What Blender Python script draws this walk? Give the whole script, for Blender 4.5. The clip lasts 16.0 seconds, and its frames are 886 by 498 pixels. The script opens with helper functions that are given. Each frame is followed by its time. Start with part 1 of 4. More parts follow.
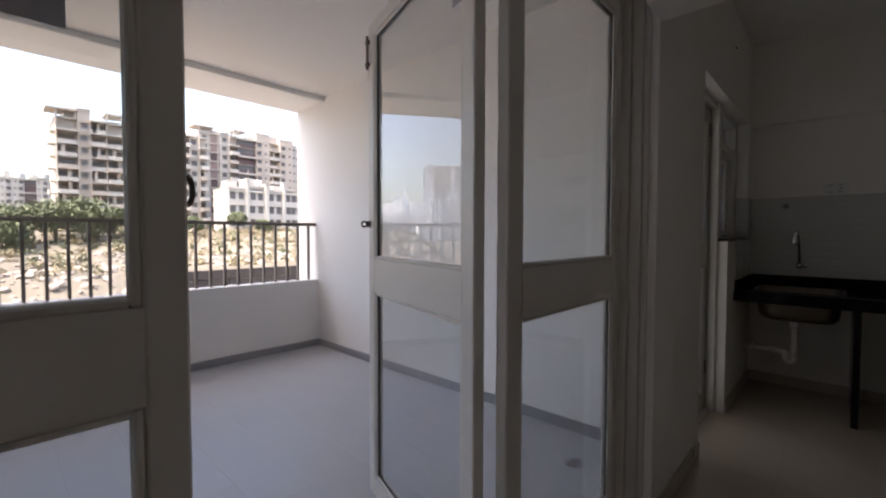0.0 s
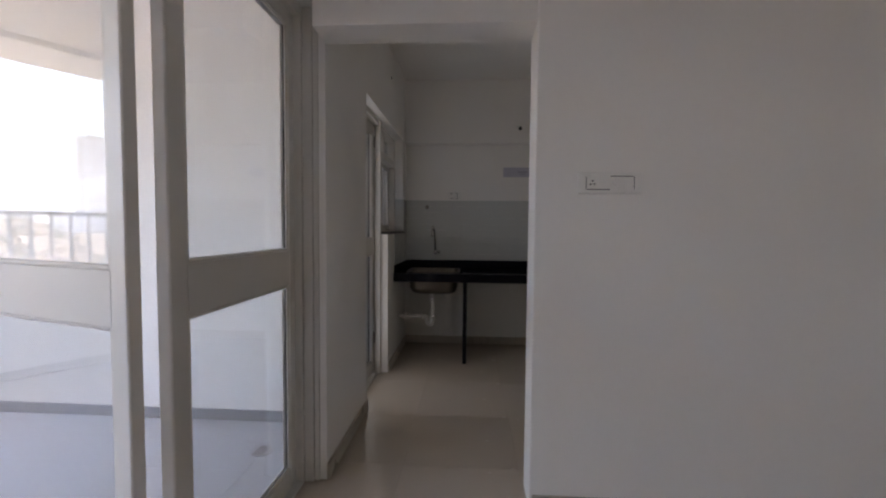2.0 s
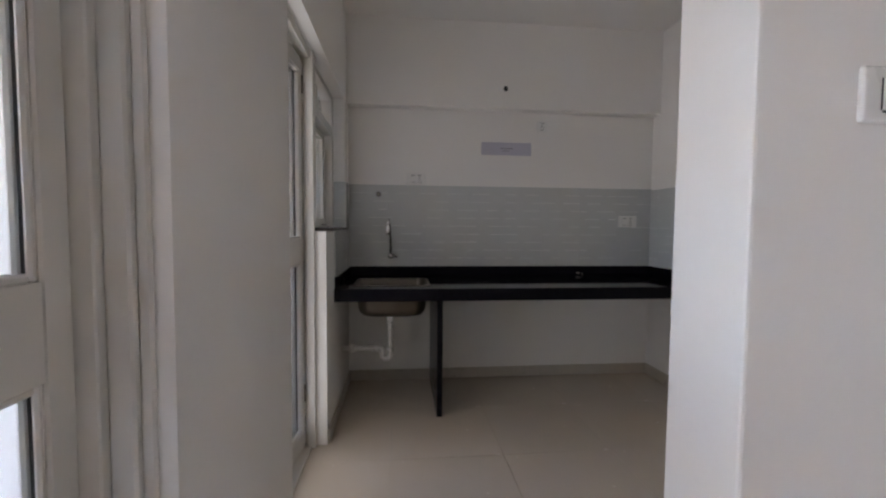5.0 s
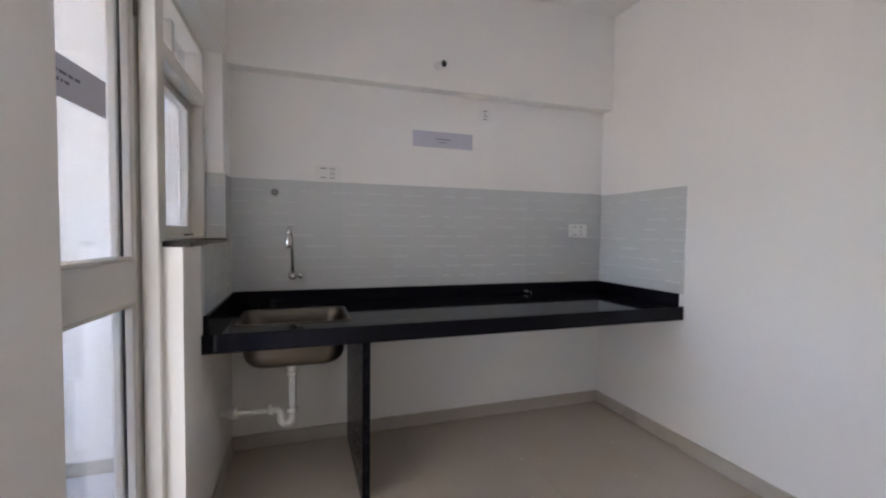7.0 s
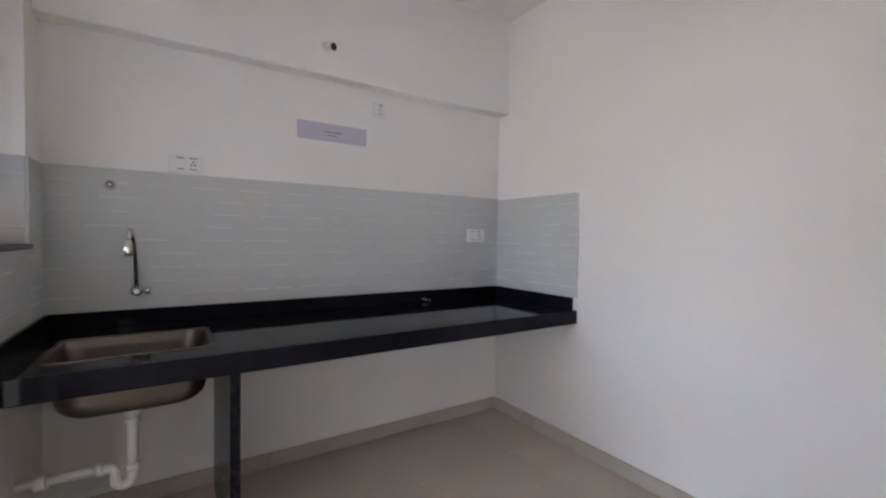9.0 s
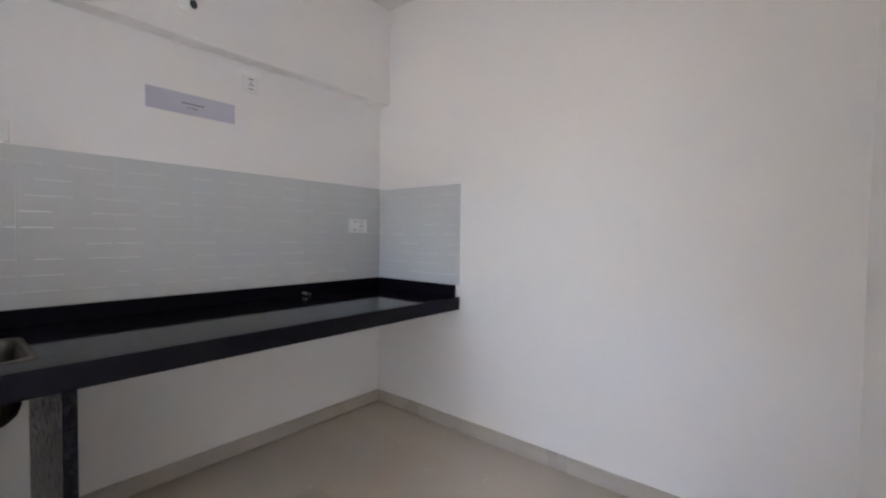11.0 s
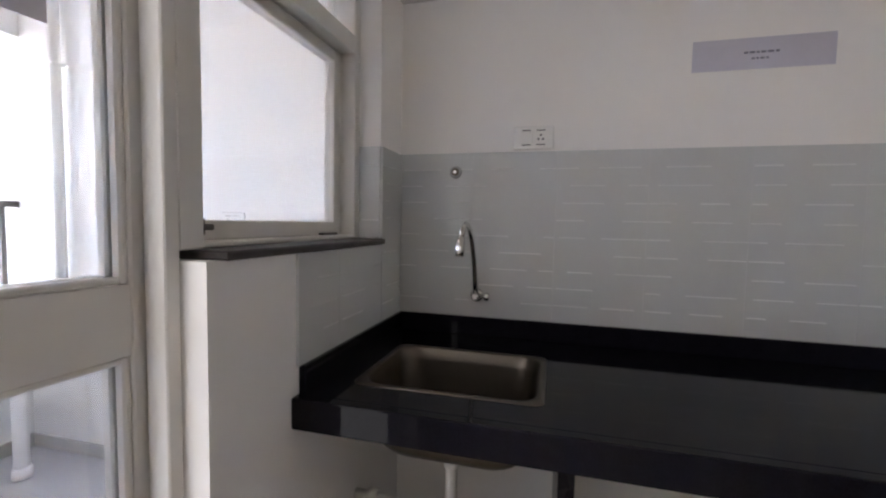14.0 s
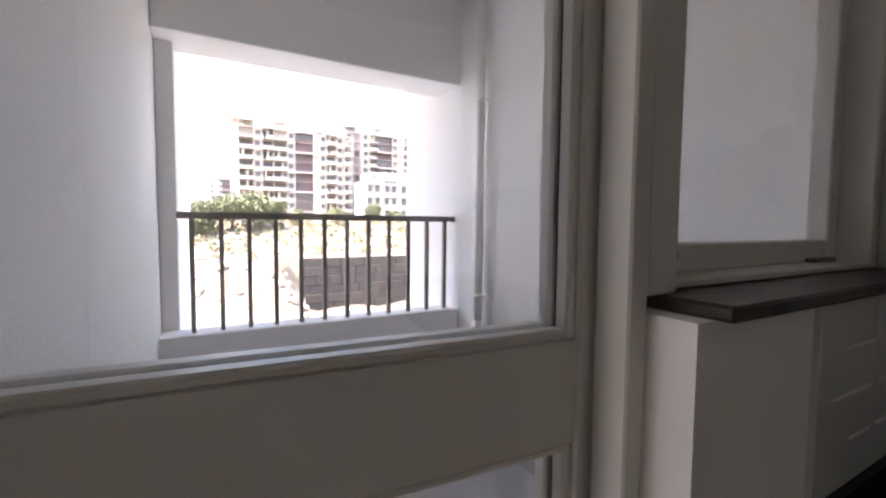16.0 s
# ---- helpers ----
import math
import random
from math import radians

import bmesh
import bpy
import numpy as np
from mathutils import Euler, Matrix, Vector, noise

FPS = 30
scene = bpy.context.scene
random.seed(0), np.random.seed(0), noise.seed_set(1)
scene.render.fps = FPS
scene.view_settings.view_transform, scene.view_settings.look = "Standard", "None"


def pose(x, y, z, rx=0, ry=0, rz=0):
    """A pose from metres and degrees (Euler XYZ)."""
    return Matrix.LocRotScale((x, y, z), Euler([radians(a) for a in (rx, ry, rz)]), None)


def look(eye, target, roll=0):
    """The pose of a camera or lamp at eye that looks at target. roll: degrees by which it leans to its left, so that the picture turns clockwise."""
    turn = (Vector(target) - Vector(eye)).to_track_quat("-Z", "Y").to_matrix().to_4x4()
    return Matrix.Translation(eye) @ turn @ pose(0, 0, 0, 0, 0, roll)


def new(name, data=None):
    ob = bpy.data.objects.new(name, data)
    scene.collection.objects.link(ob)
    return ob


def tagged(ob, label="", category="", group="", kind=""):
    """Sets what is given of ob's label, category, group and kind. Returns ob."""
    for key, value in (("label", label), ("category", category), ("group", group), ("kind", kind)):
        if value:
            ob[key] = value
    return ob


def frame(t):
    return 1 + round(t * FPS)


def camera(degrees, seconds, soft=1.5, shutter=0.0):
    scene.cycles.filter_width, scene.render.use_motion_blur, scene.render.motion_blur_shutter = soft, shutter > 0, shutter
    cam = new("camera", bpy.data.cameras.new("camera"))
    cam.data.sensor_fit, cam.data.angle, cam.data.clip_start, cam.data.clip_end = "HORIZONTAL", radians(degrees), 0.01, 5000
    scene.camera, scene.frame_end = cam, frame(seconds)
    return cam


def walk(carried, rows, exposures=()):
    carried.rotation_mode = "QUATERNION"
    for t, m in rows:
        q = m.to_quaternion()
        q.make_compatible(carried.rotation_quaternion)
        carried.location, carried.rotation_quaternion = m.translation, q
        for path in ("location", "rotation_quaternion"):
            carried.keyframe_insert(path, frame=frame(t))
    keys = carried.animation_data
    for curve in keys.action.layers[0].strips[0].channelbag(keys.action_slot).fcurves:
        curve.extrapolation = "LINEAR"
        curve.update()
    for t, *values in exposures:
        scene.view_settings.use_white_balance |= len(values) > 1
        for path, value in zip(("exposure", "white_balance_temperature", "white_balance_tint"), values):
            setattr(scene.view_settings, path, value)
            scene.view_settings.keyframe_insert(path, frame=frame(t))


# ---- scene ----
cam = camera(92.8, 16.0, soft=2.2)
PATH = [
    (0, (0.55, -0.103, 1.226), (-0.818, 1.354, 1.157), 0.1),
    (0.5, (0.673, -0.226, 1.239), (-0.311, 1.514, 1.153), 0.5),
    (1, (0.712, -0.247, 1.244), (0.083, 1.649, 1.148), 0.3),
    (1.5, (0.7, -0.225, 1.242), (0.403, 1.751, 1.152), 0.3),
    (2, (0.683, -0.208, 1.236), (0.559, 1.786, 1.138), 0.5),
    (2.5, (0.603, -0.126, 1.23), (0.536, 1.87, 1.12), 0.7),
    (3, (0.541, -0.019, 1.256), (0.482, 1.977, 1.146), 0.8),
    (3.5, (0.512, 0.206, 1.252), (0.458, 2.202, 1.136), 0.4),
    (3.7, (0.502, 0.312, 1.255), (0.426, 2.307, 1.136), 0.5),
    (5.8, (0.368, 1.281, 1.194), (0.769, 3.239, 1.105), 0.9),
    (6, (0.379, 1.34, 1.194), (0.812, 3.291, 1.111), 1.1),
    (6.5, (0.339, 1.532, 1.198), (0.921, 3.444, 1.123), 0.9),
    (7, (0.375, 1.708, 1.24), (1.009, 3.603, 1.162), 0.6),
    (7.5, (0.424, 1.818, 1.271), (1.033, 3.722, 1.196), 0.6),
    (8, (0.435, 1.892, 1.271), (1.176, 3.748, 1.207), 0.8),
    (8.5, (0.439, 1.927, 1.255), (1.331, 3.716, 1.199), 0.7),
    (9, (0.452, 1.915, 1.246), (1.538, 3.594, 1.191), 0.8),
    (9.5, (0.429, 1.899, 1.217), (1.73, 3.417, 1.169), 0.6),
    (9.7, (0.378, 1.937, 1.241), (1.781, 3.36, 1.174), 0.7),
    (11.8, (0.487, 2.046, 1.186), (2.034, 3.313, 1.122), 0.7),
    (12, (0.522, 2.11, 1.205), (1.992, 3.463, 1.121), 1.0),
    (12.5, (0.647, 2.25, 1.214), (1.723, 3.933, 1.125), 0.6),
    (13, (0.688, 2.417, 1.209), (1.27, 4.328, 1.117), 1.0),
    (13.5, (0.666, 2.571, 1.266), (0.721, 4.566, 1.134), 1.4),
    (14, (0.606, 2.678, 1.261), (0.098, 4.608, 1.138), 1.1),
    (14.5, (0.589, 2.73, 1.246), (-0.503, 4.402, 1.129), 0.8),
    (15, (0.518, 2.746, 1.238), (-0.93, 4.121, 1.126), 1.1),
    (15.5, (0.395, 2.76, 1.246), (-1.231, 3.919, 1.133), 0.9),
    (16, (0.249, 2.862, 1.283), (-1.497, 3.831, 1.167), 0.5),
]
EXPOSURE = [(0, 2.4, 7150, 15), (0.5, 3.15, 7100, 15), (1, 3.45, 7050, 15), (1.5, 3.45, 7000, 16), (2, 3.65, 7000, 16), (2.5, 3.65, 7000, 16), (3.7, 4.0, 7000, 16),
            (5.8, 5.0, 6750, 15), (6.5, 5.35, 6650, 15), (8, 5.3, 6600, 16), (9.7, 5.5, 6600, 15), (12.5, 5.45, 6550, 15), (13, 5.7, 6600, 15), (13.5, 5.6, 6650, 16),
            (14, 5.25, 6800, 16), (14.5, 4.25, 7000, 16), (15, 3.8, 7100, 18), (15.5, 3.9, 7150, 19), (16, 3.8, 7150, 19)]
walk(cam, [(t, look(eye, target, roll)) for t, eye, target, roll in PATH], EXPOSURE)

# ---- light ----
world = bpy.data.worlds.new("world")
scene.world = world
world.use_nodes = True
SUN_EL, SUN_AZ = radians(62), radians(177)
_w = world.node_tree
_sky = _w.nodes.new("ShaderNodeTexSky")
_sky.sky_type, _sky.sun_disc = "NISHITA", False
_sky.sun_elevation, _sky.sun_rotation = SUN_EL, SUN_AZ
_sky.air_density, _sky.dust_density, _sky.ozone_density = 1.0, 4.0, 1.0
_bg = _w.nodes["Background"]
_bg.inputs["Strength"].default_value = 0.15
_w.links.new(_sky.outputs["Color"], _bg.inputs["Color"])
sun = new("sun", bpy.data.lights.new("sun", "SUN"))
sun.data.energy, sun.data.angle, sun.data.color = 2.2, radians(1.5), (1.0, 0.95, 0.88)
_sd = Vector((math.sin(SUN_AZ) * math.cos(SUN_EL), math.cos(SUN_AZ) * math.cos(SUN_EL), math.sin(SUN_EL)))
sun.matrix_world = look(_sd * 50, (0, 0, 0))


def fill_lamp(name, width, height, energy, x, y, z):
    """An unseen fill lamp added in a glazed opening of the west wall, on top of the sky's own light."""
    lamp = new(name, bpy.data.lights.new(name, "AREA"))
    lamp.data.shape, lamp.data.size, lamp.data.size_y = "RECTANGLE", width, height
    lamp.data.energy, lamp.data.color = energy, (0.94, 0.975, 1.0)
    lamp.matrix_world = look((x, y, z), (x + 3.0, y, z))


# Added lamps that brighten the living room and the kitchen.
fill_lamp("fill_balcony_door", 1.15, 1.95, 0.2, -0.09, -0.95, 1.15)
fill_lamp("fill_utility_door", 0.54, 1.9, 0.15, -0.1, 2.95, 1.08)
scene.cycles.max_bounces, scene.cycles.diffuse_bounces = 16, 10

# ---- materials ----
def material(name, col, rough=0.6, metal=0.0, var=0.06, scale=3.0, bump=0.0, bump_scale=60.0, fine=0.03, spec=0.5, each=0.0, coat=0.0):
    """A procedural surface: base colour with broad and fine variation, uneven gloss, fine relief."""
    m = bpy.data.materials.new(name)
    m.use_nodes = True
    t = m.node_tree
    bs = t.nodes["Principled BSDF"]
    co = t.nodes.new("ShaderNodeTexCoord")
    big = t.nodes.new("ShaderNodeTexNoise")
    big.inputs["Scale"].default_value, big.inputs["Detail"].default_value = scale, 4.0
    t.links.new(co.outputs["Object"], big.inputs["Vector"])
    small = t.nodes.new("ShaderNodeTexNoise")
    small.inputs["Scale"].default_value, small.inputs["Detail"].default_value = bump_scale, 3.0
    t.links.new(co.outputs["Object"], small.inputs["Vector"])

    def maths(op, a, b):
        n = t.nodes.new("ShaderNodeMath")
        n.operation = op
        for i, v in enumerate((a, b)):
            if isinstance(v, (int, float)):
                n.inputs[i].default_value = v
            else:
                t.links.new(v, n.inputs[i])
        return n.outputs[0]

    value = maths("ADD", maths("MULTIPLY", maths("SUBTRACT", big.outputs["Fac"], 0.5), 2 * var),
                  maths("MULTIPLY", maths("SUBTRACT", small.outputs["Fac"], 0.5), 2 * fine))
    if each:
        info = t.nodes.new("ShaderNodeObjectInfo")
        value = maths("ADD", value, maths("MULTIPLY", maths("SUBTRACT", info.outputs["Random"], 0.5), 2 * each))
    hsv = t.nodes.new("ShaderNodeHueSaturation")
    hsv.inputs["Color"].default_value = (*col, 1)
    t.links.new(maths("ADD", value, 1.0), hsv.inputs["Value"])
    t.links.new(hsv.outputs["Color"], bs.inputs["Base Color"])
    t.links.new(maths("ADD", maths("MULTIPLY", maths("SUBTRACT", big.outputs["Fac"], 0.5), 0.25), rough), bs.inputs["Roughness"])
    bs.inputs["Metallic"].default_value = metal
    bs.inputs["Specular IOR Level"].default_value = spec
    bs.inputs["Coat Weight"].default_value = coat
    bs.inputs["Coat Roughness"].default_value = 0.08
    if bump:
        b = t.nodes.new("ShaderNodeBump")
        b.inputs["Strength"].default_value, b.inputs["Distance"].default_value = bump, 0.004
        t.links.new(small.outputs["Fac"], b.inputs["Height"])
        t.links.new(b.outputs["Normal"], bs.inputs["Normal"])
    return m


def glass_material(name, tint=(0.935, 0.945, 0.945), rough=0.0):
    m = bpy.data.materials.new(name)
    m.use_nodes = True
    t = m.node_tree
    t.nodes.remove(t.nodes["Principled BSDF"])
    clear = t.nodes.new("ShaderNodeBsdfTransparent")
    clear.inputs["Color"].default_value = (*tint, 1)
    gloss = t.nodes.new("ShaderNodeBsdfGlossy")
    gloss.inputs["Roughness"].default_value = rough
    facing = t.nodes.new("ShaderNodeLayerWeight")
    facing.inputs["Blend"].default_value = 0.5
    power = t.nodes.new("ShaderNodeMath")
    power.operation = "POWER"
    power.inputs[1].default_value = 5.0
    t.links.new(facing.outputs["Facing"], power.inputs[0])
    fres = t.nodes.new("ShaderNodeMath")
    fres.operation = "MULTIPLY_ADD"
    fres.inputs[1].default_value, fres.inputs[2].default_value = 0.85, 0.075
    t.links.new(power.outputs[0], fres.inputs[0])
    mix = t.nodes.new("ShaderNodeMixShader")
    t.links.new(fres.outputs[0], mix.inputs[0])
    t.links.new(clear.outputs[0], mix.inputs[1])
    t.links.new(gloss.outputs[0], mix.inputs[2])
    t.links.new(mix.outputs[0], t.nodes["Material Output"].inputs["Surface"])
    return m


PAINT = material("wall_paint", (0.87, 0.85, 0.825), 0.5, var=0.035, scale=1.3, bump=0.12, bump_scale=38, fine=0.012)
CEIL = material("ceiling_paint", (0.88, 0.865, 0.845), 0.7, var=0.03, scale=1.1, bump=0.1, bump_scale=45, fine=0.01)
EXT = material("exterior_texture_paint", (0.77, 0.765, 0.755), 0.8, var=0.04, scale=0.9, bump=0.5, bump_scale=70, fine=0.03)
FLOOR = material("vitrified_floor_tile", (0.54, 0.465, 0.385), 0.24, var=0.05, scale=2.5, bump=0.02, bump_scale=90, fine=0.03, each=0.02)
GROUT = material("tile_grout", (0.48, 0.415, 0.345), 0.6, var=0.1, scale=9, fine=0.05)
SKIRT = material("beige_skirting_tile", (0.5, 0.45, 0.39), 0.3, var=0.05, scale=3, fine=0.03)
BALC = material("grey_anti_skid_tile", (0.43, 0.44, 0.47), 0.42, var=0.06, scale=2.2, bump=0.12, bump_scale=150, fine=0.05, each=0.02)
BALC_GROUT = material("grey_grout", (0.43, 0.44, 0.47), 0.7, var=0.08, scale=9)
BALC_SKIRT = material("grey_skirting_tile", (0.27, 0.275, 0.29), 0.4, var=0.08, scale=3, fine=0.04)
UTIL_SKIRT = material("pale_skirting_tile", (0.44, 0.43, 0.41), 0.4, var=0.08, scale=3, fine=0.04)
EXT_CEIL = material("exterior_ceiling_paint", (0.76, 0.75, 0.735), 0.75, var=0.04, scale=1.1, bump=0.15, bump_scale=45, fine=0.015)
DADO = material("blue_grey_glazed_tile", (0.59, 0.602, 0.597), 0.14, var=0.04, scale=5, fine=0.02, each=0.012)
# Paler than the tile: glints on its relief, put into the colour.
GLINT = material("painted_glint_ridge", (0.74, 0.75, 0.74), 0.13, var=0.03, scale=5)
DADO_GROUT = material("dado_grout", (0.6, 0.61, 0.61), 0.8, var=0.06, scale=9)
GRANITE = material("black_polished_granite", (0.008, 0.0075, 0.012), 0.06, var=0.3, scale=30, bump_scale=260, fine=0.5, spec=0.16)
HONED = material("black_honed_granite", (0.010, 0.0095, 0.013), 0.26, var=0.3, scale=30, bump_scale=260, fine=0.5, spec=0.14)
SILLSTONE = material("dark_sill_granite", (0.04, 0.03, 0.027), 0.4, var=0.3, scale=20, bump_scale=200, fine=0.4)
ALU = material("ivory_powder_coated_aluminium", (0.68, 0.655, 0.615), 0.42, var=0.03, scale=6, bump=0.03, bump_scale=300, fine=0.015)
GASKET = material("black_rubber_gasket", (0.03, 0.03, 0.03), 0.7)
GRATE = material("dull_floor_drain_steel", (0.42, 0.42, 0.43), 0.4, metal=0.6, var=0.15, scale=20)
STEEL = material("brushed_stainless_steel", (0.17, 0.146, 0.122), 0.34, metal=1.0, var=0.08, scale=8, bump=0.03, bump_scale=200)
CHROME = material("chrome", (0.72, 0.71, 0.7), 0.2, metal=1.0, var=0.02)
PVC = material("white_pvc", (0.8, 0.79, 0.77), 0.35, var=0.04, scale=8)
PLASTIC = material("white_switch_plastic", (0.82, 0.81, 0.79), 0.3, var=0.02, scale=8)
DARK = material("dark_plastic", (0.03, 0.03, 0.035), 0.5)
IRON = material("grey_painted_iron", (0.16, 0.14, 0.125), 0.5, var=0.12, scale=12, bump=0.08, bump_scale=90)
PAPER = material("lilac_white_paper", (0.56, 0.55, 0.63), 0.8, var=0.03, scale=8)
STICKER = material("lilac_sticker", (0.55, 0.54, 0.62), 0.75, var=0.04, scale=8)
INK = material("faded_ink", (0.17, 0.165, 0.22), 0.8)
SEAM = material("plate_seam", (0.3, 0.29, 0.28), 0.7)
GLASS = glass_material("clear_glass")


# ---- mesh helpers ----
def box(bm, x0, x1, y0, y1, z0, z1, bevel=0.0, seg=1):
    vs = [bm.verts.new((x, y, z)) for z in (z0, z1) for y in (y0, y1) for x in (x0, x1)]
    fs = [bm.faces.new([vs[i] for i in q]) for q in ((0, 2, 3, 1), (4, 5, 7, 6), (0, 1, 5, 4), (2, 6, 7, 3), (0, 4, 6, 2), (1, 3, 7, 5))]
    if bevel:
        es = list({e for f in fs for e in f.edges})
        bmesh.ops.bevel(bm, geom=es, offset=bevel, segments=seg, affect="EDGES", profile=0.6)
    return bm


def boxes(*dims, bevel=0.0, seg=1):
    bm = bmesh.new()
    for d in dims:
        box(bm, *d, bevel=bevel, seg=seg)
    return bm


def tube(bm, points, radius, n=14, cap=True):
    """A round tube along points; radius may be a list."""
    pts = [Vector(p) for p in points]
    radii = radius if isinstance(radius, (list, tuple)) else [radius] * len(pts)
    rings, side = [], None
    for i, p in enumerate(pts):
        d = (pts[min(i + 1, len(pts) - 1)] - pts[max(i - 1, 0)]).normalized()
        if side is None:
            side = d.orthogonal().normalized()
        side = (side - d * side.dot(d)).normalized()
        up = d.cross(side)
        rings.append([bm.verts.new(p + radii[i] * (math.cos(2 * math.pi * k / n) * side + math.sin(2 * math.pi * k / n) * up)) for k in range(n)])
    for a, b in zip(rings, rings[1:]):
        for k in range(n):
            f = bm.faces.new((a[k], a[(k + 1) % n], b[(k + 1) % n], b[k]))
            f.smooth = True
    if cap:
        bm.faces.new(list(reversed(rings[0])))
        bm.faces.new(rings[-1])
    return bm


def arc(centre, a, b, start, stop, n=8):
    """Points of an arc about centre in the plane of the vectors a and b, in degrees."""
    c, a, b = Vector(centre), Vector(a), Vector(b)
    return [c + a * math.cos(radians(start + (stop - start) * i / n)) + b * math.sin(radians(start + (stop - start) * i / n)) for i in range(n + 1)]


def mesh_of(name, bm, mat):
    bmesh.ops.recalc_face_normals(bm, faces=bm.faces)
    me = bpy.data.meshes.new(name)
    bm.to_mesh(me)
    bm.free()
    me.materials.append(mat)
    return me


def part(name, bm, mat, parent=None, label=""):
    ob = new(name, mesh_of(name, bm, mat))
    if parent is not None:
        ob.parent = parent
    return tagged(ob, label)


def thing(name, label, category, group="", at=(0, 0, 0), rz=0.0):
    ob = new(name)
    ob.matrix_basis = pose(*at, 0, 0, rz)
    return tagged(ob, label, category, group)


def structure(name, bm, mat, label):
    return tagged(part(name, bm, mat), label, name.split("_")[0], "", "structure")

# ---- the shell ----
H = 2.755            # storey height, floor to ceiling
W = 2.457            # kitchen width
Y = 4.29             # kitchen back wall
HEAD = 2.12          # door and window head in the kitchen
LHEAD = 2.25         # head of the glazed balcony door
C0, C1, CX = 1.60, 1.792, 0.957   # cross wall faces and its free end
FX, FY = 3.9, -3.2   # far ends of the living room
BX, BY, BZ, BH = -3.88, 2.49, -0.07, 2.77     # balcony parapet face, end wall, floor, ceiling
BS = -2.4            # unseen balcony wall past the glazed door, placed to limit the light
UX, UY0, UY1, UZ = -2.25, 2.63, 4.37, -0.06  # utility balcony

structure("wall_west", boxes(
    (-0.2, 0, FY, -1.60, 0, H), (-0.2, 0, -1.60, 1.765, LHEAD, H), (-0.2, 0, 1.765, 2.56, 0, H), (-0.2, 0, 2.56, 4.086, HEAD, H),
    (-0.2, 0, 3.303, 4.086, 0, 1.182), (-0.2, 0, 4.086, 4.49, 0, H)), PAINT, "white painted plaster wall beside the balconies")
structure("wall_north", boxes((0, W, Y, Y + 0.2, 0, H)), PAINT, "white painted kitchen wall behind the counter")
structure("beam_1", boxes((0.0, W, Y - 0.1, Y - 0.001, 2.112, H), bevel=0.004), PAINT, "white plastered beam above the kitchen counter")
structure("wall_east", boxes((W, W + 0.2, C1, Y + 0.2, 0, H)), PAINT, "plain white painted kitchen side wall")
structure("wall_cross", boxes((CX, FX, C0, C1, 0, H), bevel=0.006, seg=2), PAINT, "white painted cross wall beside the kitchen opening")
structure("beam_2", boxes((0.0, CX, C0 + 0.004, C1 - 0.004, 2.098, H)), PAINT, "white plastered beam over the kitchen opening")
structure("wall_south", boxes((-0.2, FX, FY - 0.2, FY, 0, H)), PAINT, "plain white living room wall")
structure("wall_far", boxes((FX, FX + 0.2, FY - 0.2, C1, 0, H)), PAINT, "plain white living room wall")
structure("ceiling", boxes((-0.2, FX + 0.2, FY - 0.2, Y + 0.2, H, H + 0.15)), CEIL, "white painted ceiling")
structure("wall_balcony", boxes((-4.36, -0.2, BY, UY0, -0.2, H + 0.15)), EXT, "white textured wall between the two balconies")
# Out of view; its distance is set by the light wanted indoors.
structure("wall_balcony_south", boxes((-4.36, -0.2, BS - 0.2, BS, -0.2, H + 0.15)), EXT, "unseen white textured end wall of the balcony")
structure("ceiling_balcony", boxes((-4.36, -0.2, BS, BY, BH, H + 0.15)), EXT_CEIL, "white painted balcony ceiling")
structure("beam_3", boxes((-4.36, -3.71, BS, BY, 2.715, BH), bevel=0.005), EXT, "white edge beam above the balcony railing")
structure("parapet_1", boxes((BX - 0.15, BX, BS, BY, -0.2, 0.70), bevel=0.006), EXT, "low white parapet wall of the balcony")
structure("wall_utility", boxes((-3.12, -0.2, UY1, UY1 + 0.2, -0.2, H + 0.15)), EXT, "white textured end wall of the utility balcony")
structure("wall_fin", boxes((-4.36, UX - 0.171, UY0 + 0.001, 2.715, -0.2, H + 0.15), bevel=0.004), EXT, "white textured fin wall beside the utility railing")
structure("ceiling_utility", boxes((-2.57, -0.2, UY0, UY1, H, H + 0.15)), EXT_CEIL, "white painted utility balcony ceiling")
structure("beam_4", boxes((-2.57, UX, UY0, UY1, 2.222, H), bevel=0.006), EXT, "white edge beam above the utility balcony railing")
structure("parapet_2", boxes((UX - 0.17, UX, UY0, UY1, -0.2, 0.70), bevel=0.006), EXT, "low white parapet wall of the utility balcony")
structure("floor_slab", boxes((-4.36, FX + 0.2, FY - 0.2, UY1 + 0.2, -0.4, -0.2)), EXT, "concrete floor slab under the flat")
# Unseen mass over the flat, added to block direct sun.
structure("block_above", boxes((-0.2, 14, -16, 20, H + 0.16, 18), (-4.36, -0.2, FY - 0.2, UY1 + 0.2, H + 0.16, H + 0.3)), EXT, "unseen upper storeys added to keep the sun off the balconies")
structure("block_below", boxes((-0.2, 14, -16, 20, -14, -0.41)), EXT, "lower storeys of the apartment block")

floor = structure("floor", boxes((-0.2, FX, FY, Y, -0.2, -0.003)), GROUT, "beige vitrified tile floor with thin joints")
balcony_floor = structure("floor_balcony", boxes((BX, -0.2, BS, BY, -0.2, BZ - 0.0022)), BALC_GROUT, "grey tiled balcony floor")
utility_floor = structure("floor_utility", boxes((UX, -0.2, UY0, UY1, -0.2, UZ - 0.0022)), BALC_GROUT, "grey tiled utility balcony floor")

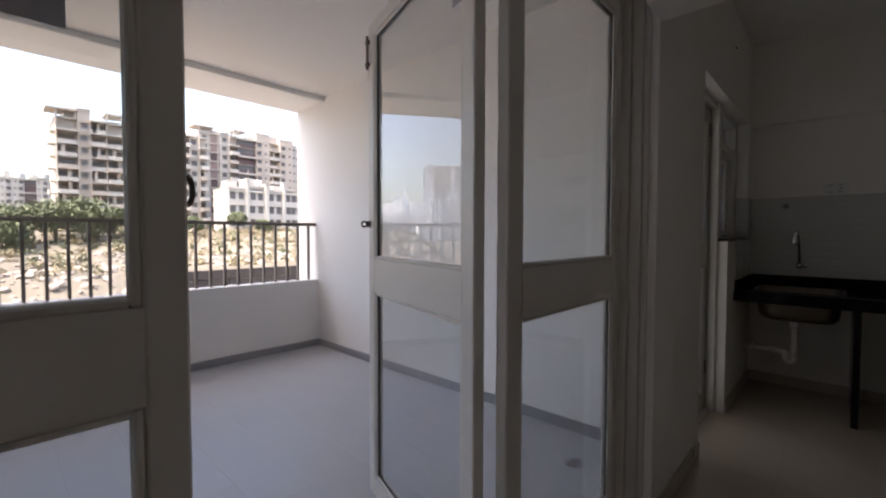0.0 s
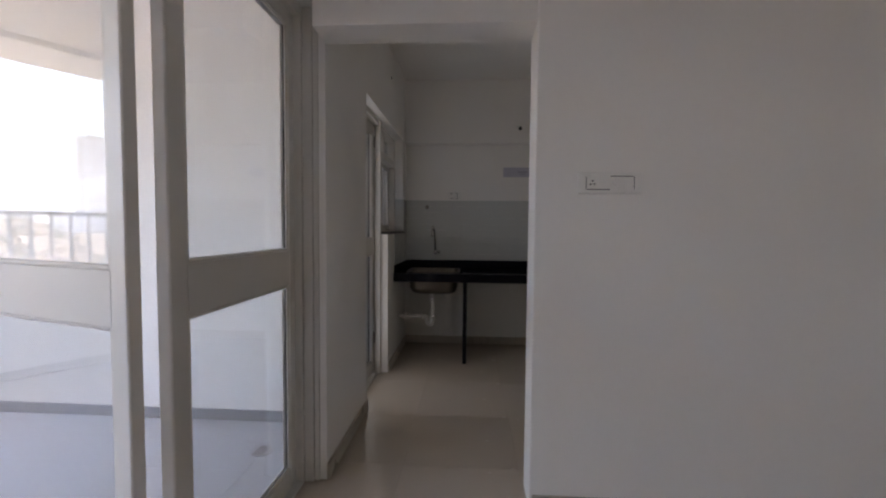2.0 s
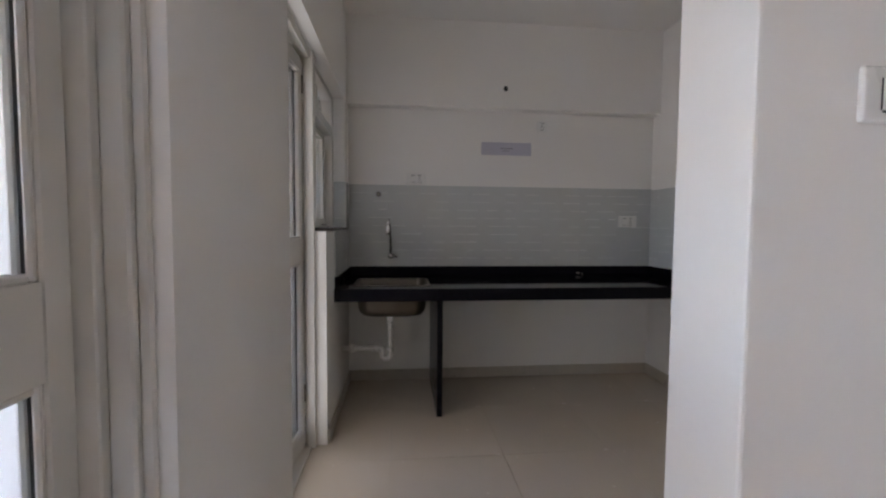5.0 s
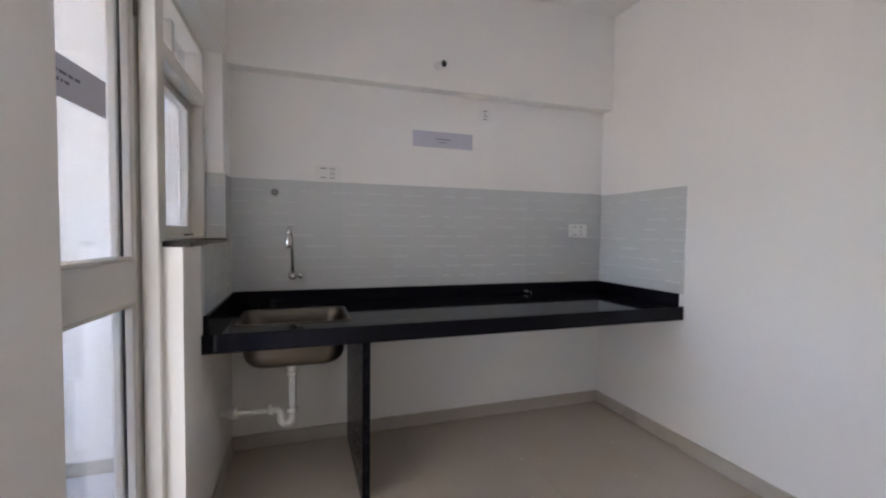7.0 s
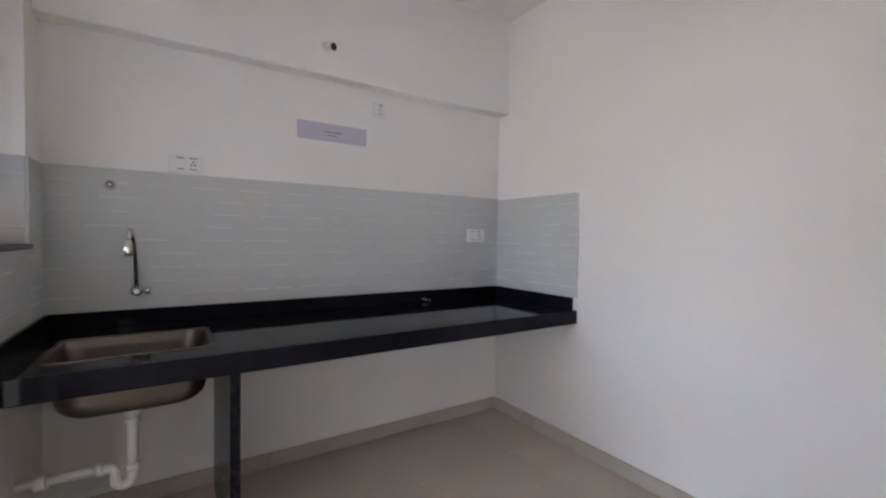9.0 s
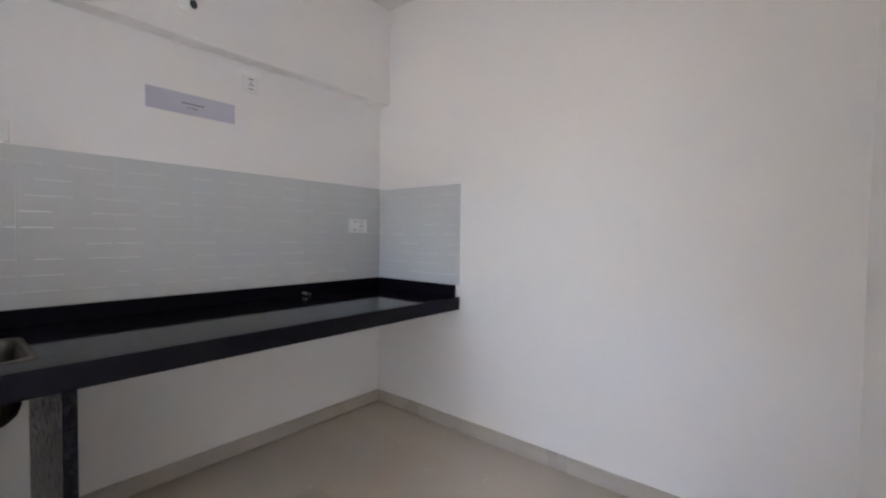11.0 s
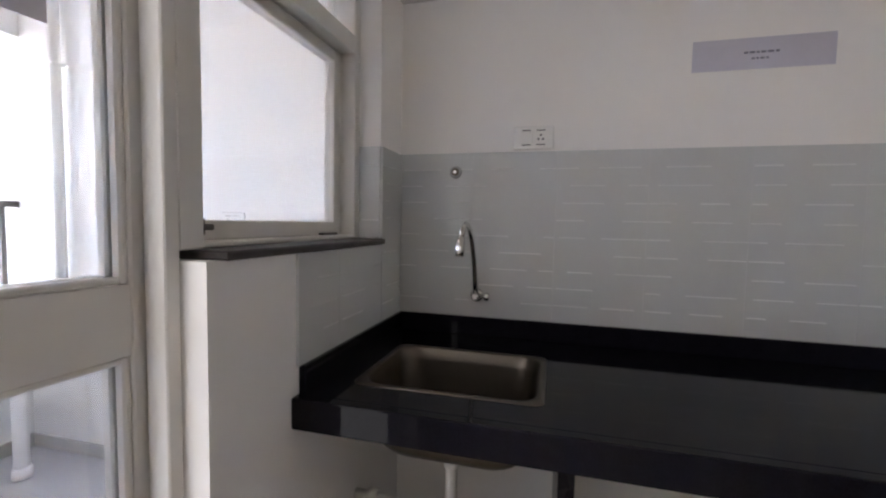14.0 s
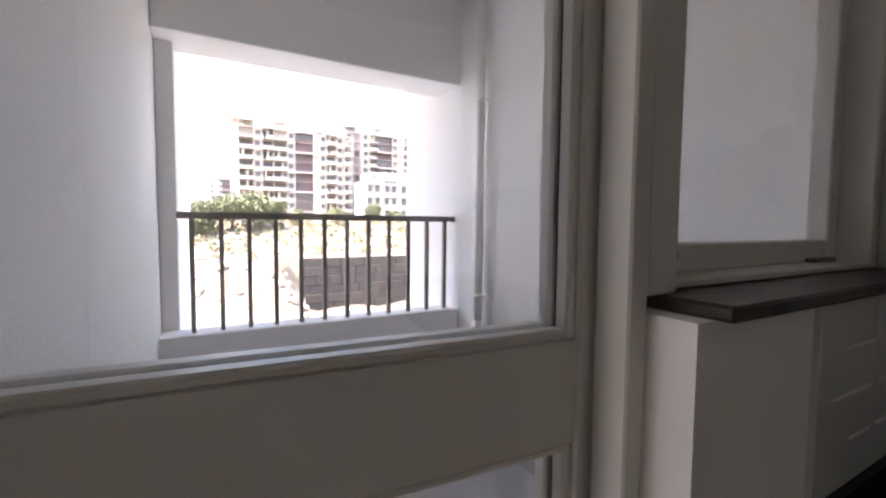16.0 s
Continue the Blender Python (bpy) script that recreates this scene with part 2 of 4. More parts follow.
structure("skirting_kitchen", boxes(
    (0.012, W - 0.012, Y - 0.012, Y, 0, 0.08), (W - 0.012, W, C1, Y, 0, 0.08), (0, 0.012, 3.32, Y, 0, 0.08), bevel=0.002), SKIRT, "beige tile skirting along the kitchen walls")
structure("skirting_passage", boxes((0, 0.012, 1.765, 2.56, 0, 0.08), (CX + 0.01, FX, C0 - 0.012, C0, 0, 0.08), (CX + 0.02, W, C1, C1 + 0.012, 0, 0.08), bevel=0.002), SKIRT, "beige tile skirting beside the opening")
structure("skirting_balcony", boxes((BX, -0.2, BY - 0.012, BY, BZ, BZ + 0.075), (BX, BX + 0.012, BS, BY - 0.012, BZ, BZ + 0.075), bevel=0.002), BALC_SKIRT, "grey tile skirting round the balcony")
structure("skirting_utility", boxes((UX, -0.2, UY1 - 0.012, UY1, UZ, UZ + 0.075), (UX, UX + 0.012, UY0, UY1 - 0.012, UZ, UZ + 0.075), (UX, -0.2, UY0, UY0 + 0.012, UZ, UZ + 0.075), bevel=0.002), UTIL_SKIRT, "pale grey-beige tile skirting round the utility balcony")


# ---- railings ----
def railing(name, x, y0, y1, z0, z1, pitch, first, label):
    r = thing(name, label, "railing", at=(x, (y0 + y1) / 2, z0))
    h, half = z1 - z0, (y1 - y0) / 2
    part("top_rail", boxes((-0.022, 0.022, -half, half, h - 0.036, h), bevel=0.004), IRON, r)
    n = int((y1 - y0 - first) / pitch)
    me = mesh_of("baluster", boxes((-0.012, 0.012, -0.0115, 0.0115, -0.01, h - 0.035)), IRON)
    for i in range(n + 1):
        b = new("baluster", me)
        b.parent = r
        b.location = (0, half - first - i * pitch, 0)
    return r


railing("balcony_railing", BX - 0.07, BS, BY, 0.70, 1.355, 0.131, 0.09, "grey painted iron railing on the balcony parapet")
railing("utility_railing", UX - 0.07, 2.717, UY1, 0.70, 1.338, 0.1376, 0.074, "grey painted iron railing on the utility parapet")


# ---- glazed leaves ----
def leaf(name, width, height, stile, rail_top, rail_bot, mid0, mid1, label, at, rz, thick=0.04, stile_b=0.0):
    """A glazed leaf that runs from its origin along +x, with a middle rail; both faces alike."""
    d = thing(name, label, "door", "glazed door leaves", at=at, rz=rz)
    h = thick / 2
    part("stile", boxes((0, stile, -h, h, 0, height), bevel=0.004), ALU, d)
    sb = stile_b or stile
    part("stile", boxes((width - sb, width, -h, h, 0, height), bevel=0.004), ALU, d)
    for z0, z1, n in ((0, rail_bot, "bottom_rail"), (mid0, mid1, "middle_rail"), (height - rail_top, height, "top_rail")):
        part(n, boxes((stile + 0.0005, width - sb - 0.0005, -h + 0.001, h - 0.001, z0, z1)), ALU, d)
    for z0, z1 in ((rail_bot, mid0), (mid1, height - rail_top)):
        x0, x1 = stile, width - sb
        g = 0.0045
        pane = part("pane", boxes((x0 - 0.003, x1 + 0.003, -0.003, 0.003, z0 - 0.003, z1 + 0.003)), GLASS, d)
        pane.visible_shadow = False
        part("gasket", boxes((x0, x0 + g, -0.005, 0.005, z0, z1), (x1 - g, x1, -0.005, 0.005, z0, z1),
                             (x0 + g, x1 - g, -0.005, 0.005, z0, z0 + 0.0015), (x0 + g, x1 - g, -0.005, 0.005, z1 - 0.0015, z1)), GASKET, pane, "black rubber gasket")
        for a, b in ((-h + 0.004, -0.0055), (0.0055, h - 0.004)):
            part("glazing_bead", boxes((x0, x0 + 0.014, a, b, z0, z1), (x1 - 0.014, x1, a, b, z0, z1),
                                       (x0 + 0.014, x1 - 0.014, a, b, z0, z0 + 0.014), (x0 + 0.014, x1 - 0.014, a, b, z1 - 0.014, z1), bevel=0.004), ALU, pane, "ivory aluminium glazing bead")
    return d


LX = -0.152  # middle of the balcony door leaves
structure("door_frame_1", boxes(
    (-0.2, -0.10, 1.72, 1.765, 0, LHEAD), (-0.2, -0.10, -1.60, -1.555, 0, LHEAD), (-0.2, -0.10, -1.555, 1.72, LHEAD - 0.055, LHEAD),
    (-0.2, -0.10, -1.555, 1.72, 0.0, 0.02), bevel=0.003), ALU, "ivory aluminium frame of the glazed balcony door")
structure("door_trim_1", boxes((-0.10, -0.055, 1.738, 1.765, 0, LHEAD), (-0.055, -0.03, 1.752, 1.765, 0, LHEAD), bevel=0.005), ALU, "ivory moulded trim of the balcony door frame")
LEAF = dict(height=2.171, rail_top=0.06, rail_bot=0.09, mid0=0.951, mid1=1.104)
leaf_c = leaf("glazed_door", 0.828, stile=0.058, stile_b=0.076, label="ivory aluminium glazed door leaf, closed", at=(LX, 1.718, 0.022), rz=-90, **LEAF)
# Unseen fourth leaf, added to let more sky light into the living room.
leaf("glazed_door", 0.80, stile=0.075, label="ivory aluminium glazed door leaf, closed", at=(LX, -0.75, 0.022), rz=-90, **LEAF)
leaf_a = leaf("glazed_door", 0.82, stile=0.055, label="ivory aluminium glazed door leaf, closed, with a ring handle", at=(LX, 0.089, 0.022), rz=-90, **dict(LEAF, mid0=0.968))
leaf_b = leaf("glazed_door", 0.885, stile=0.067, label="ivory aluminium glazed door leaf, swung open onto the balcony", at=(-0.205, 0.855, 0.01), rz=162.6, **LEAF)

KX = -0.145
structure("door_frame_2", boxes(
    (-0.2, -0.07, 2.56, 2.612, 0, HEAD), (-0.106, -0.057, 3.27, 3.3025, 0, HEAD), (-0.2, -0.07, 2.612, 3.27, HEAD - 0.04, HEAD), (-0.2, -0.08, 2.612, 3.27, 0, 0.015),
    bevel=0.003), ALU, "ivory aluminium frame of the utility door")
leaf_d = leaf("glazed_door", 0.684, 2.06, 0.058, 0.07, 0.09, 0.998, 1.126, "ivory aluminium glazed utility door, just ajar", (KX - 0.054, 2.618, 0.017), 85.5, thick=0.068, stile_b=0.044)
window = structure("window_1", boxes(
    (-0.19, -0.06, 3.3035, 3.362, 1.201, HEAD), (-0.19, -0.08, 4.045, 4.086, 1.201, HEAD), (-0.19, -0.08, 3.362, 4.045, HEAD - 0.035, HEAD), (-0.19, -0.08, 3.362, 4.045, 1.201, 1.2135),
    (-0.19, -0.08, 3.362, 4.045, 1.84, 1.90), bevel=0.003), ALU, "ivory aluminium kitchen window with a ventilator above")
sash = part("sash", boxes((-0.175, -0.135, 3.362, 3.408, 1.213, 1.84), (-0.175, -0.135, 4.0, 4.045, 1.213, 1.84), (-0.175, -0.135, 3.408, 4.0, 1.213, 1.258), (-0.175, -0.135, 3.408, 4.0, 1.803, 1.84), bevel=0.003), ALU, window)
part("pane", boxes((-0.158, -0.152, 3.408, 4.0, 1.258, 1.803)), GLASS, sash).visible_shadow = False
part("mullion", boxes((-0.175, -0.12, 3.70, 3.74, 1.90, HEAD - 0.035), bevel=0.003), ALU, window)
part("pane", boxes((-0.158, -0.152, 3.362, 3.70, 1.90, HEAD - 0.035)), GLASS, window).visible_shadow = False
part("pane", boxes((-0.158, -0.152, 3.74, 4.045, 1.90, HEAD - 0.035)), GLASS, window).visible_shadow = False
structure("window_sill", boxes((-0.19, 0.02, 3.335, 4.092, 1.182, 1.2005), bevel=0.004), SILLSTONE, "dark granite window sill")

# ---- kitchen ----
CT, CF = 0.828, 3.556
SX0, SX1, SY0, SY1 = 0.105, 0.585, 3.695, 4.06
counter = thing("kitchen_counter", "black polished granite kitchen counter with a low upstand", "counter", at=(0, CF, 0))
D = Y - CF
slab = bmesh.new()
outer = [(0, 0.03), (W, 0.03), (W, D), (0, D)]
inner = [(SX0, SY0 - CF), (SX1, SY0 - CF), (SX1, SY1 - CF), (SX0, SY1 - CF)]
for z in (CT, CT - 0.03):
    vo, vi = [slab.verts.new((*p, z)) for p in outer], [slab.verts.new((*p, z)) for p in inner]
    for k in range(4):
        slab.faces.new((vo[k], vo[(k + 1) % 4], vi[(k + 1) % 4], vi[k]))
slab.verts.ensure_lookup_table()
for k in range(4):
    for o in (0, 4):
        a, b = k + o, (k + 1) % 4 + o
        slab.faces.new([slab.verts[i] for i in (a, b, b + 8, a + 8)])
part("slab", slab, GRANITE, counter)
part("front_edge", boxes((0, W, -0.002, 0.03, CT - 0.078, CT + 0.0005), bevel=0.004, seg=2), GRANITE, counter)
part("upstand", boxes((0.02, W - 0.02, D - 0.02, D, CT, 0.9), bevel=0.002), GRANITE, counter)
part("upstand", boxes((0, 0.02, 0.03, D, CT, 0.9), bevel=0.002), GRANITE, counter)
part("upstand", boxes((W - 0.02, W, 0.03, D, CT, 0.9), bevel=0.002), GRANITE, counter)
part("support_leg", boxes((0.631, 0.666, 0.034, D - 0.02, 0, CT - 0.03), bevel=0.002), HONED, counter)


def rounded(x0, x1, y0, y1, r, z, n=6):
    pts = []
    for cx, cy, a in ((x1 - r, y1 - r, 0), (x0 + r, y1 - r, 90), (x0 + r, y0 + r, 180), (x1 - r, y0 + r, 270)):
        for k in range(n + 1):
            t = radians(a + 90 * k / n)
            pts.append((cx + r * math.cos(t), cy + r * math.sin(t), z))
    return pts


def loft(bm, loops, close=True):
    rings = [[bm.verts.new(p) for p in lp] for lp in loops]
    for a, b in zip(rings, rings[1:]):
        for k in range(len(a)):
            bm.faces.new((a[k], a[(k + 1) % len(a)], b[(k + 1) % len(b)], b[k])).smooth = True
    if close:
        bm.faces.new(rings[-1])
    return bm


sink = thing("kitchen_sink", "single bowl stainless steel sink set in the granite counter", "sink", at=(SX0, SY0, CT))
sw, sd = SX1 - SX0, SY1 - SY0
bowl = []
for inset, z, r in ((-0.012, 0.0005, 0.03), (-0.011, 0.003, 0.03), (0.004, 0.0032, 0.06), (0.008, -0.002, 0.065), (0.014, -0.04, 0.075), (0.02, -0.15, 0.085), (0.028, -0.18, 0.09), (0.045, -0.203, 0.09), (0.075, -0.213, 0.08)):
    bowl.append(rounded(inset, sw - inset, inset, sd - inset, r, z))
part("bowl", loft(bmesh.new(), bowl), STEEL, sink)
shell = []
for inset, z, r in ((0.001, -0.03, 0.06), (0.009, -0.04, 0.075), (0.016, -0.152, 0.085), (0.024, -0.184, 0.09), (0.042, -0.207, 0.09), (0.075, -0.217, 0.08)):
    shell.append(rounded(inset, sw - inset, inset, sd - inset, r, z))
part("shell", loft(bmesh.new(), shell), STEEL, sink)
part("strainer", tube(bmesh.new(), [(sw / 2, sd / 2, -0.2125), (sw / 2, sd / 2, -0.2095)], 0.038, 20), CHROME, sink)

drain = thing("sink_drain", "white plastic bottle-neck waste pipe under the sink", "drain pipe", at=(0.33, 3.88, 0))
part("tailpiece", tube(bmesh.new(), [(0, 0, 0.611), (0, 0, 0.34)], 0.018), PVC, drain)
part("collar", tube(bmesh.new(), [(0, 0, 0.6108), (0, 0, 0.565), (0, 0, 0.56)], [0.029, 0.029, 0.02]), PVC, drain)
part("nut", tube(bmesh.new(), [(0, 0, 0.55), (0, 0, 0.53)], 0.025, 8), PVC, drain)
part("nut", tube(bmesh.new(), [(0, 0, 0.375), (0, 0, 0.348)], 0.025, 10), PVC, drain)
trap = arc((-0.026, 0, 0.323), (0.026, 0, 0), (0, 0, 0.026), 0, -180, 10)
elbow = arc((-0.077, 0, 0.347), (0.025, 0, 0), (0, 0, 0.025), 0, 90, 6)
part("trap", tube(bmesh.new(), [(0, 0, 0.35)] + trap + [Vector((-0.052, 0, 0.335))] + elbow + [Vector((-0.1, 0.002, 0.372))], 0.019), PVC, drain)
part("nut", tube(bmesh.new(), [(-0.085, 0.001, 0.372), (-0.108, 0.003, 0.3715)], 0.025, 10), PVC, drain)
part("arm", tube(bmesh.new(), [(-0.1, 0.002, 0.372), (-0.33, 0.03, 0.364)], 0.016), PVC, drain)
part("wall_collar", tube(bmesh.new(), [(-0.245, 0.02, 0.367), (-0.278, 0.024, 0.366)], 0.029, 10), PVC, drain)

tap = thing("sink_tap", "chrome wall-mounted swan-neck sink tap", "tap", at=(0.325, Y - 0.0105, 0.985))
part("flange", tube(bmesh.new(), [(0, 0, 0), (0, -0.006, 0), (0, -0.014, 0)], [0.026, 0.026, 0.016], 20), CHROME, tap)
part("body", tube(bmesh.new(), [(0, -0.01, 0), (0, -0.05, 0), (0, -0.055, 0)], [0.014, 0.014, 0.010], 16), CHROME, tap)
part("handle", tube(bmesh.new(), [(0.005, -0.03, 0), (0.03, -0.03, 0.0), (0.034, -0.03, 0), (0.05, -0.03, 0)], [0.009, 0.009, 0.017, 0.015], 12), CHROME, tap)
neck = [(0, -0.035, 0.004), (-0.001, -0.05, 0.07), (-0.003, -0.075, 0.15), (-0.006, -0.11, 0.22), (-0.009, -0.15, 0.262), (-0.011, -0.19, 0.272), (-0.013, -0.225, 0.258), (-0.014, -0.247, 0.232)]
part("spout", tube(bmesh.new(), neck, [0.011, 0.0105, 0.010, 0.0095, 0.0095, 0.0095, 0.0095, 0.0095], 14), CHROME, tap)
part("aerator", tube(bmesh.new(), [neck[-1], (-0.0145, -0.252, 0.222), (-0.015, -0.262, 0.19), (-0.0155, -0.268, 0.168)], [0.011, 0.014, 0.016, 0.0155], 16), CHROME, tap)

cap = thing("water_outlet", "capped chrome water outlet on the tiled wall", "water outlet", at=(0.23, Y - 0.0105, 1.457))
part("rosette", tube(bmesh.new(), [(0, 0, 0), (0, -0.006, 0), (0, -0.007, 0)], [0.024, 0.022, 0.017], 18), GRATE, cap)
part("plug", tube(bmesh.new(), [(0, -0.006, 0), (0, -0.014, 0)], 0.015, 12), STEEL, cap)
part("core", tube(bmesh.new(), [(0, -0.013, 0), (0, -0.018, 0)], 0.006, 12), CHROME, cap)

stub = thing("gas_pipe_stub", "small dark gas pipe stub on the granite upstand", "pipe stub", at=(1.828, Y - 0.02, 0.846))
part("pipe", tube(bmesh.new(), [(0, 0, 0), (0, -0.035, 0)], 0.007, 10), IRON, stub)
part("nut", tube(bmesh.new(), [(0, -0.022, 0), (0, -0.036, 0)], 0.010, 6), IRON, stub)
part("cap", tube(bmesh.new(), [(0.045, 0, -0.01), (0.045, -0.012, -0.01)], 0.005, 8), IRON, stub)


def outlet(name, label, w, h, at, modules, rz=0.0, wide=False):
    """A switch plate facing -y. modules: (x, width, kind) with kind socket, switch or dial."""
    o = thing(name, label, "switch plate", "wall switch and socket plates", at=at, rz=rz)
    part("plate", boxes((-w / 2, w / 2, -0.0115, 0, -h / 2, h / 2), bevel=0.007, seg=3), PLASTIC, o)
    ih = h * 0.56
    for x, mw, kind in modules:
        if kind == "dial":
            part("module", boxes((x - mw / 2, x + mw / 2, -0.0135, -0.0105, -ih / 2, ih / 2), bevel=0.001), PLASTIC, o)
            part("knob", tube(bmesh.new(), [(x, -0.013, 0), (x, -0.024, 0), (x, -0.026, 0)], [0.017, 0.015, 0.012], 18), PLASTIC, o)
        elif kind == "switch":
            part("rocker", boxes((x - mw / 2 + 0.001, x + mw / 2 - 0.001, -0.016, -0.0105, -ih / 2, ih / 2), bevel=0.0015), PLASTIC, o)
        else:
            face = part("socket", boxes((x - mw / 2 + 0.0005, x + mw / 2 - 0.0005, -0.0135, -0.0105, -ih / 2, ih / 2), bevel=0.001), PLASTIC, o)
            for dx, dz in ((0, 0.008), (-0.008, -0.006), (0.008, -0.006)):
                part("pin_hole", tube(bmesh.new(), [(x + dx, -0.0134, dz), (x + dx, -0.0142, dz)], 0.004, 8), DARK, face, "dark pin hole")
    for x, mw, kind in modules:
        for sz in (-1, 1):
            if wide and (sz > 0) != (x > 0):
                continue
            g = 0.5 if wide else 0.33
            part("slot", boxes((x - mw * g, x + mw * g, -0.012, -0.0108, sz * (ih / 2 + 0.0024) - 0.0017, sz * (ih / 2 + 0.0024) + 0.0017)), DARK, o, "dark slot beside the module")
    if wide:
        for x in (modules[0][0] - modules[0][1] / 2 - 0.0022, modules[-1][0] + modules[-1][1] / 2 + 0.0022):
            part("slot", boxes((x - 0.0014, x + 0.0014, -0.012, -0.0108, -ih / 2, ih / 2)), DARK, o, "dark slot beside the module")
    edges = [(modules[0][0] - modules[0][1] / 2, modules[-1][0] + modules[-1][1] / 2)]
    a, b = edges[0]
    part("shadow_gap", boxes((a - 0.0012, b + 0.0012, -0.0112, -0.0108, -ih / 2 - 0.0012, ih / 2 + 0.0012)), SEAM, o)
    return o


outlet("switch_plate", "white modular switch plate with a socket and fan regulator", 0.262, 0.09, (1.262, C0, 1.43),
       ((-0.072, 0.046, "socket"), (-0.024, 0.046, "switch"), (0.024, 0.046, "dial"), (0.072, 0.046, "switch")), wide=True)
outlet("wall_socket", "white modular socket plate above the wall tiles", 0.146, 0.085, (0.52, Y, 1.58), ((-0.026, 0.048, "switch"), (0.026, 0.048, "socket")))
outlet("wall_socket", "small white socket plate high on the kitchen wall", 0.085, 0.085, (1.517, Y, 2.01), ((0, 0.045, "socket"),))
outlet("wall_socket", "white socket plate set in the wall tiles", 0.158, 0.092, (2.246, Y - 0.0105, 1.262), ((-0.026, 0.048, "switch"), (0.026, 0.048, "socket")))

lamp = thing("lamp_holder", "white angled bulb holder with an empty black socket", "lamp holder", at=(1.173, Y - 0.1, 2.256))
part("rose", tube(bmesh.new(), [(-0.012, 0, 0.004), (-0.012, -0.008, 0.004), (-0.012, -0.012, 0.004)], [0.028, 0.028, 0.02], 18), PLASTIC, lamp)
part("holder", tube(bmesh.new(), [(-0.01, -0.01, 0.004), (0.004, -0.035, -0.004), (0.01, -0.05, -0.007)], [0.017, 0.02, 0.022], 16), PLASTIC, lamp)
part("socket", tube(bmesh.new(), [(0.0095, -0.0488, -0.0068), (0.0105, -0.0515, -0.0073)], 0.019, 16), DARK, lamp)


def sign(name, label, w, h, at, rz, mat, bars):
    s = thing(name, label, "sign", at=at, rz=rz)
    part("sheet", boxes((0, w, -0.0012, 0, 0, h)), mat, s)
    for x0, x1, z0, z1 in bars:
        part("text_line", boxes((x0, x1, -0.0016, -0.0011, z0, z1)), INK, s)
    return s


def words(x0, z, h, widths, gap=0.005):
    out, x = [], x0
    for w in widths:
        out.append((x, x + w, z, z + h))
        x += w + gap
    return out


paper = sign("wall_notice", "lilac-white paper strip with small print on the wall", 0.402, 0.1, (1.032, Y, 1.779), 0, PAPER,
             words(0.15, 0.05, 0.007, (0.012, 0.016, 0.009, 0.014, 0.018, 0.011), 0.004) + words(0.172, 0.031, 0.006, (0.01, 0.007, 0.012, 0.008), 0.004))
part("emblem", tube(bmesh.new(), [(0.07, -0.0011, 0.06), (0.07, -0.0015, 0.06)], 0.026, 24), STICKER, paper)

hole = thing("wall_plug", "small dark screw plug high on the kitchen wall", "wall plug", at=(0.0, 3.42, 2.51))
part("plug", tube(bmesh.new(), [(0.0, 0, 0), (0.006, 0, 0), (0.007, 0, 0)], [0.009, 0.009, 0.006], 12), DARK, hole)

# ---- door furniture and balcony details ----
ring = bmesh.new()
tube(ring, arc((-0.004, 0, 1.268), (-0.008, 0, 0), (0, 0, 0.021), -90, 90, 10), 0.0042, 10)
part("ring_handle", ring, IRON, leaf_a, "dark iron ring handle")
# hasp and tower bolt on the open leaf, hinges on the fixed one
part("hasp", boxes((0.868, 0.872, 0.0195, 0.037, 1.25, 1.276), (0.855, 0.878, 0.0195, 0.023, 1.245, 1.281), bevel=0.001), STEEL, leaf_b)
hook = bmesh.new()
tube(hook, arc((0.870, 0.048, 1.263), (0, 0.012, 0), (0, 0, 0.012), 0, 350, 14), 0.0045, 8)
part("staple", hook, STEEL, leaf_b)
part("tower_bolt", tube(bmesh.new(), [(0.874, 0.029, 1.97), (0.874, 0.029, 2.12)], 0.006, 10), IRON, leaf_b)
part("bolt_bracket", boxes((0.862, 0.884, 0.0195, 0.036, 1.985, 2.0), (0.862, 0.884, 0.0195, 0.036, 2.085, 2.1)), IRON, leaf_b)
for z in (0.25, 1.88):
    part("hinge", tube(bmesh.new(), [(-0.006, -0.022, z), (-0.006, -0.022, z + 0.09)], 0.008, 10), ALU, leaf_b)
    part("hinge", tube(bmesh.new(), [(0.652, -0.038, z), (0.652, -0.038, z + 0.09)], 0.006, 10), IRON, leaf_d)


def glass_sticker(parent, x0, x1, z0, z1, y):
    s = part("sticker", boxes((x0, x1, y, y + 0.0008, z0, z1)), STICKER, parent, "lilac paper sticker on the glass")
    m, c = (x0 + x1) / 2, (z0 + z1) / 2
    for z, widths in ((c + 0.006, (0.026, 0.012, 0.03, 0.02, 0.024)), (c - 0.014, (0.016, 0.01, 0.018))):
        x = m - sum(widths) / 2 - 0.01
        for w in widths:
            part("text_line", boxes((x, x + w, y - 0.0005, y - 0.0001, z, z + 0.008)), INK, s)
            x += w + 0.006


part("tower_bolt", tube(bmesh.new(), [(0.777, 0.028, 1.885), (0.777, 0.028, 2.04)], 0.006, 10), IRON, leaf_c)
part("bolt_bracket", boxes((0.766, 0.788, 0.0195, 0.033, 1.9, 1.914), (0.766, 0.788, 0.0195, 0.033, 2.0, 2.014)), IRON, leaf_c)
glass_sticker(leaf_d, 0.16, 0.547, 1.535, 1.637, -0.0042)
glass_sticker(leaf_a, 0.125, 0.5, 1.455, 1.55, 0.0034)
# White patch high on the glass, next to the hinge stile.
part("sticker", boxes((0.082, 0.165, -0.005, -0.0042, 1.93, 2.03)), PAPER, leaf_b, "small white patch on the glass")

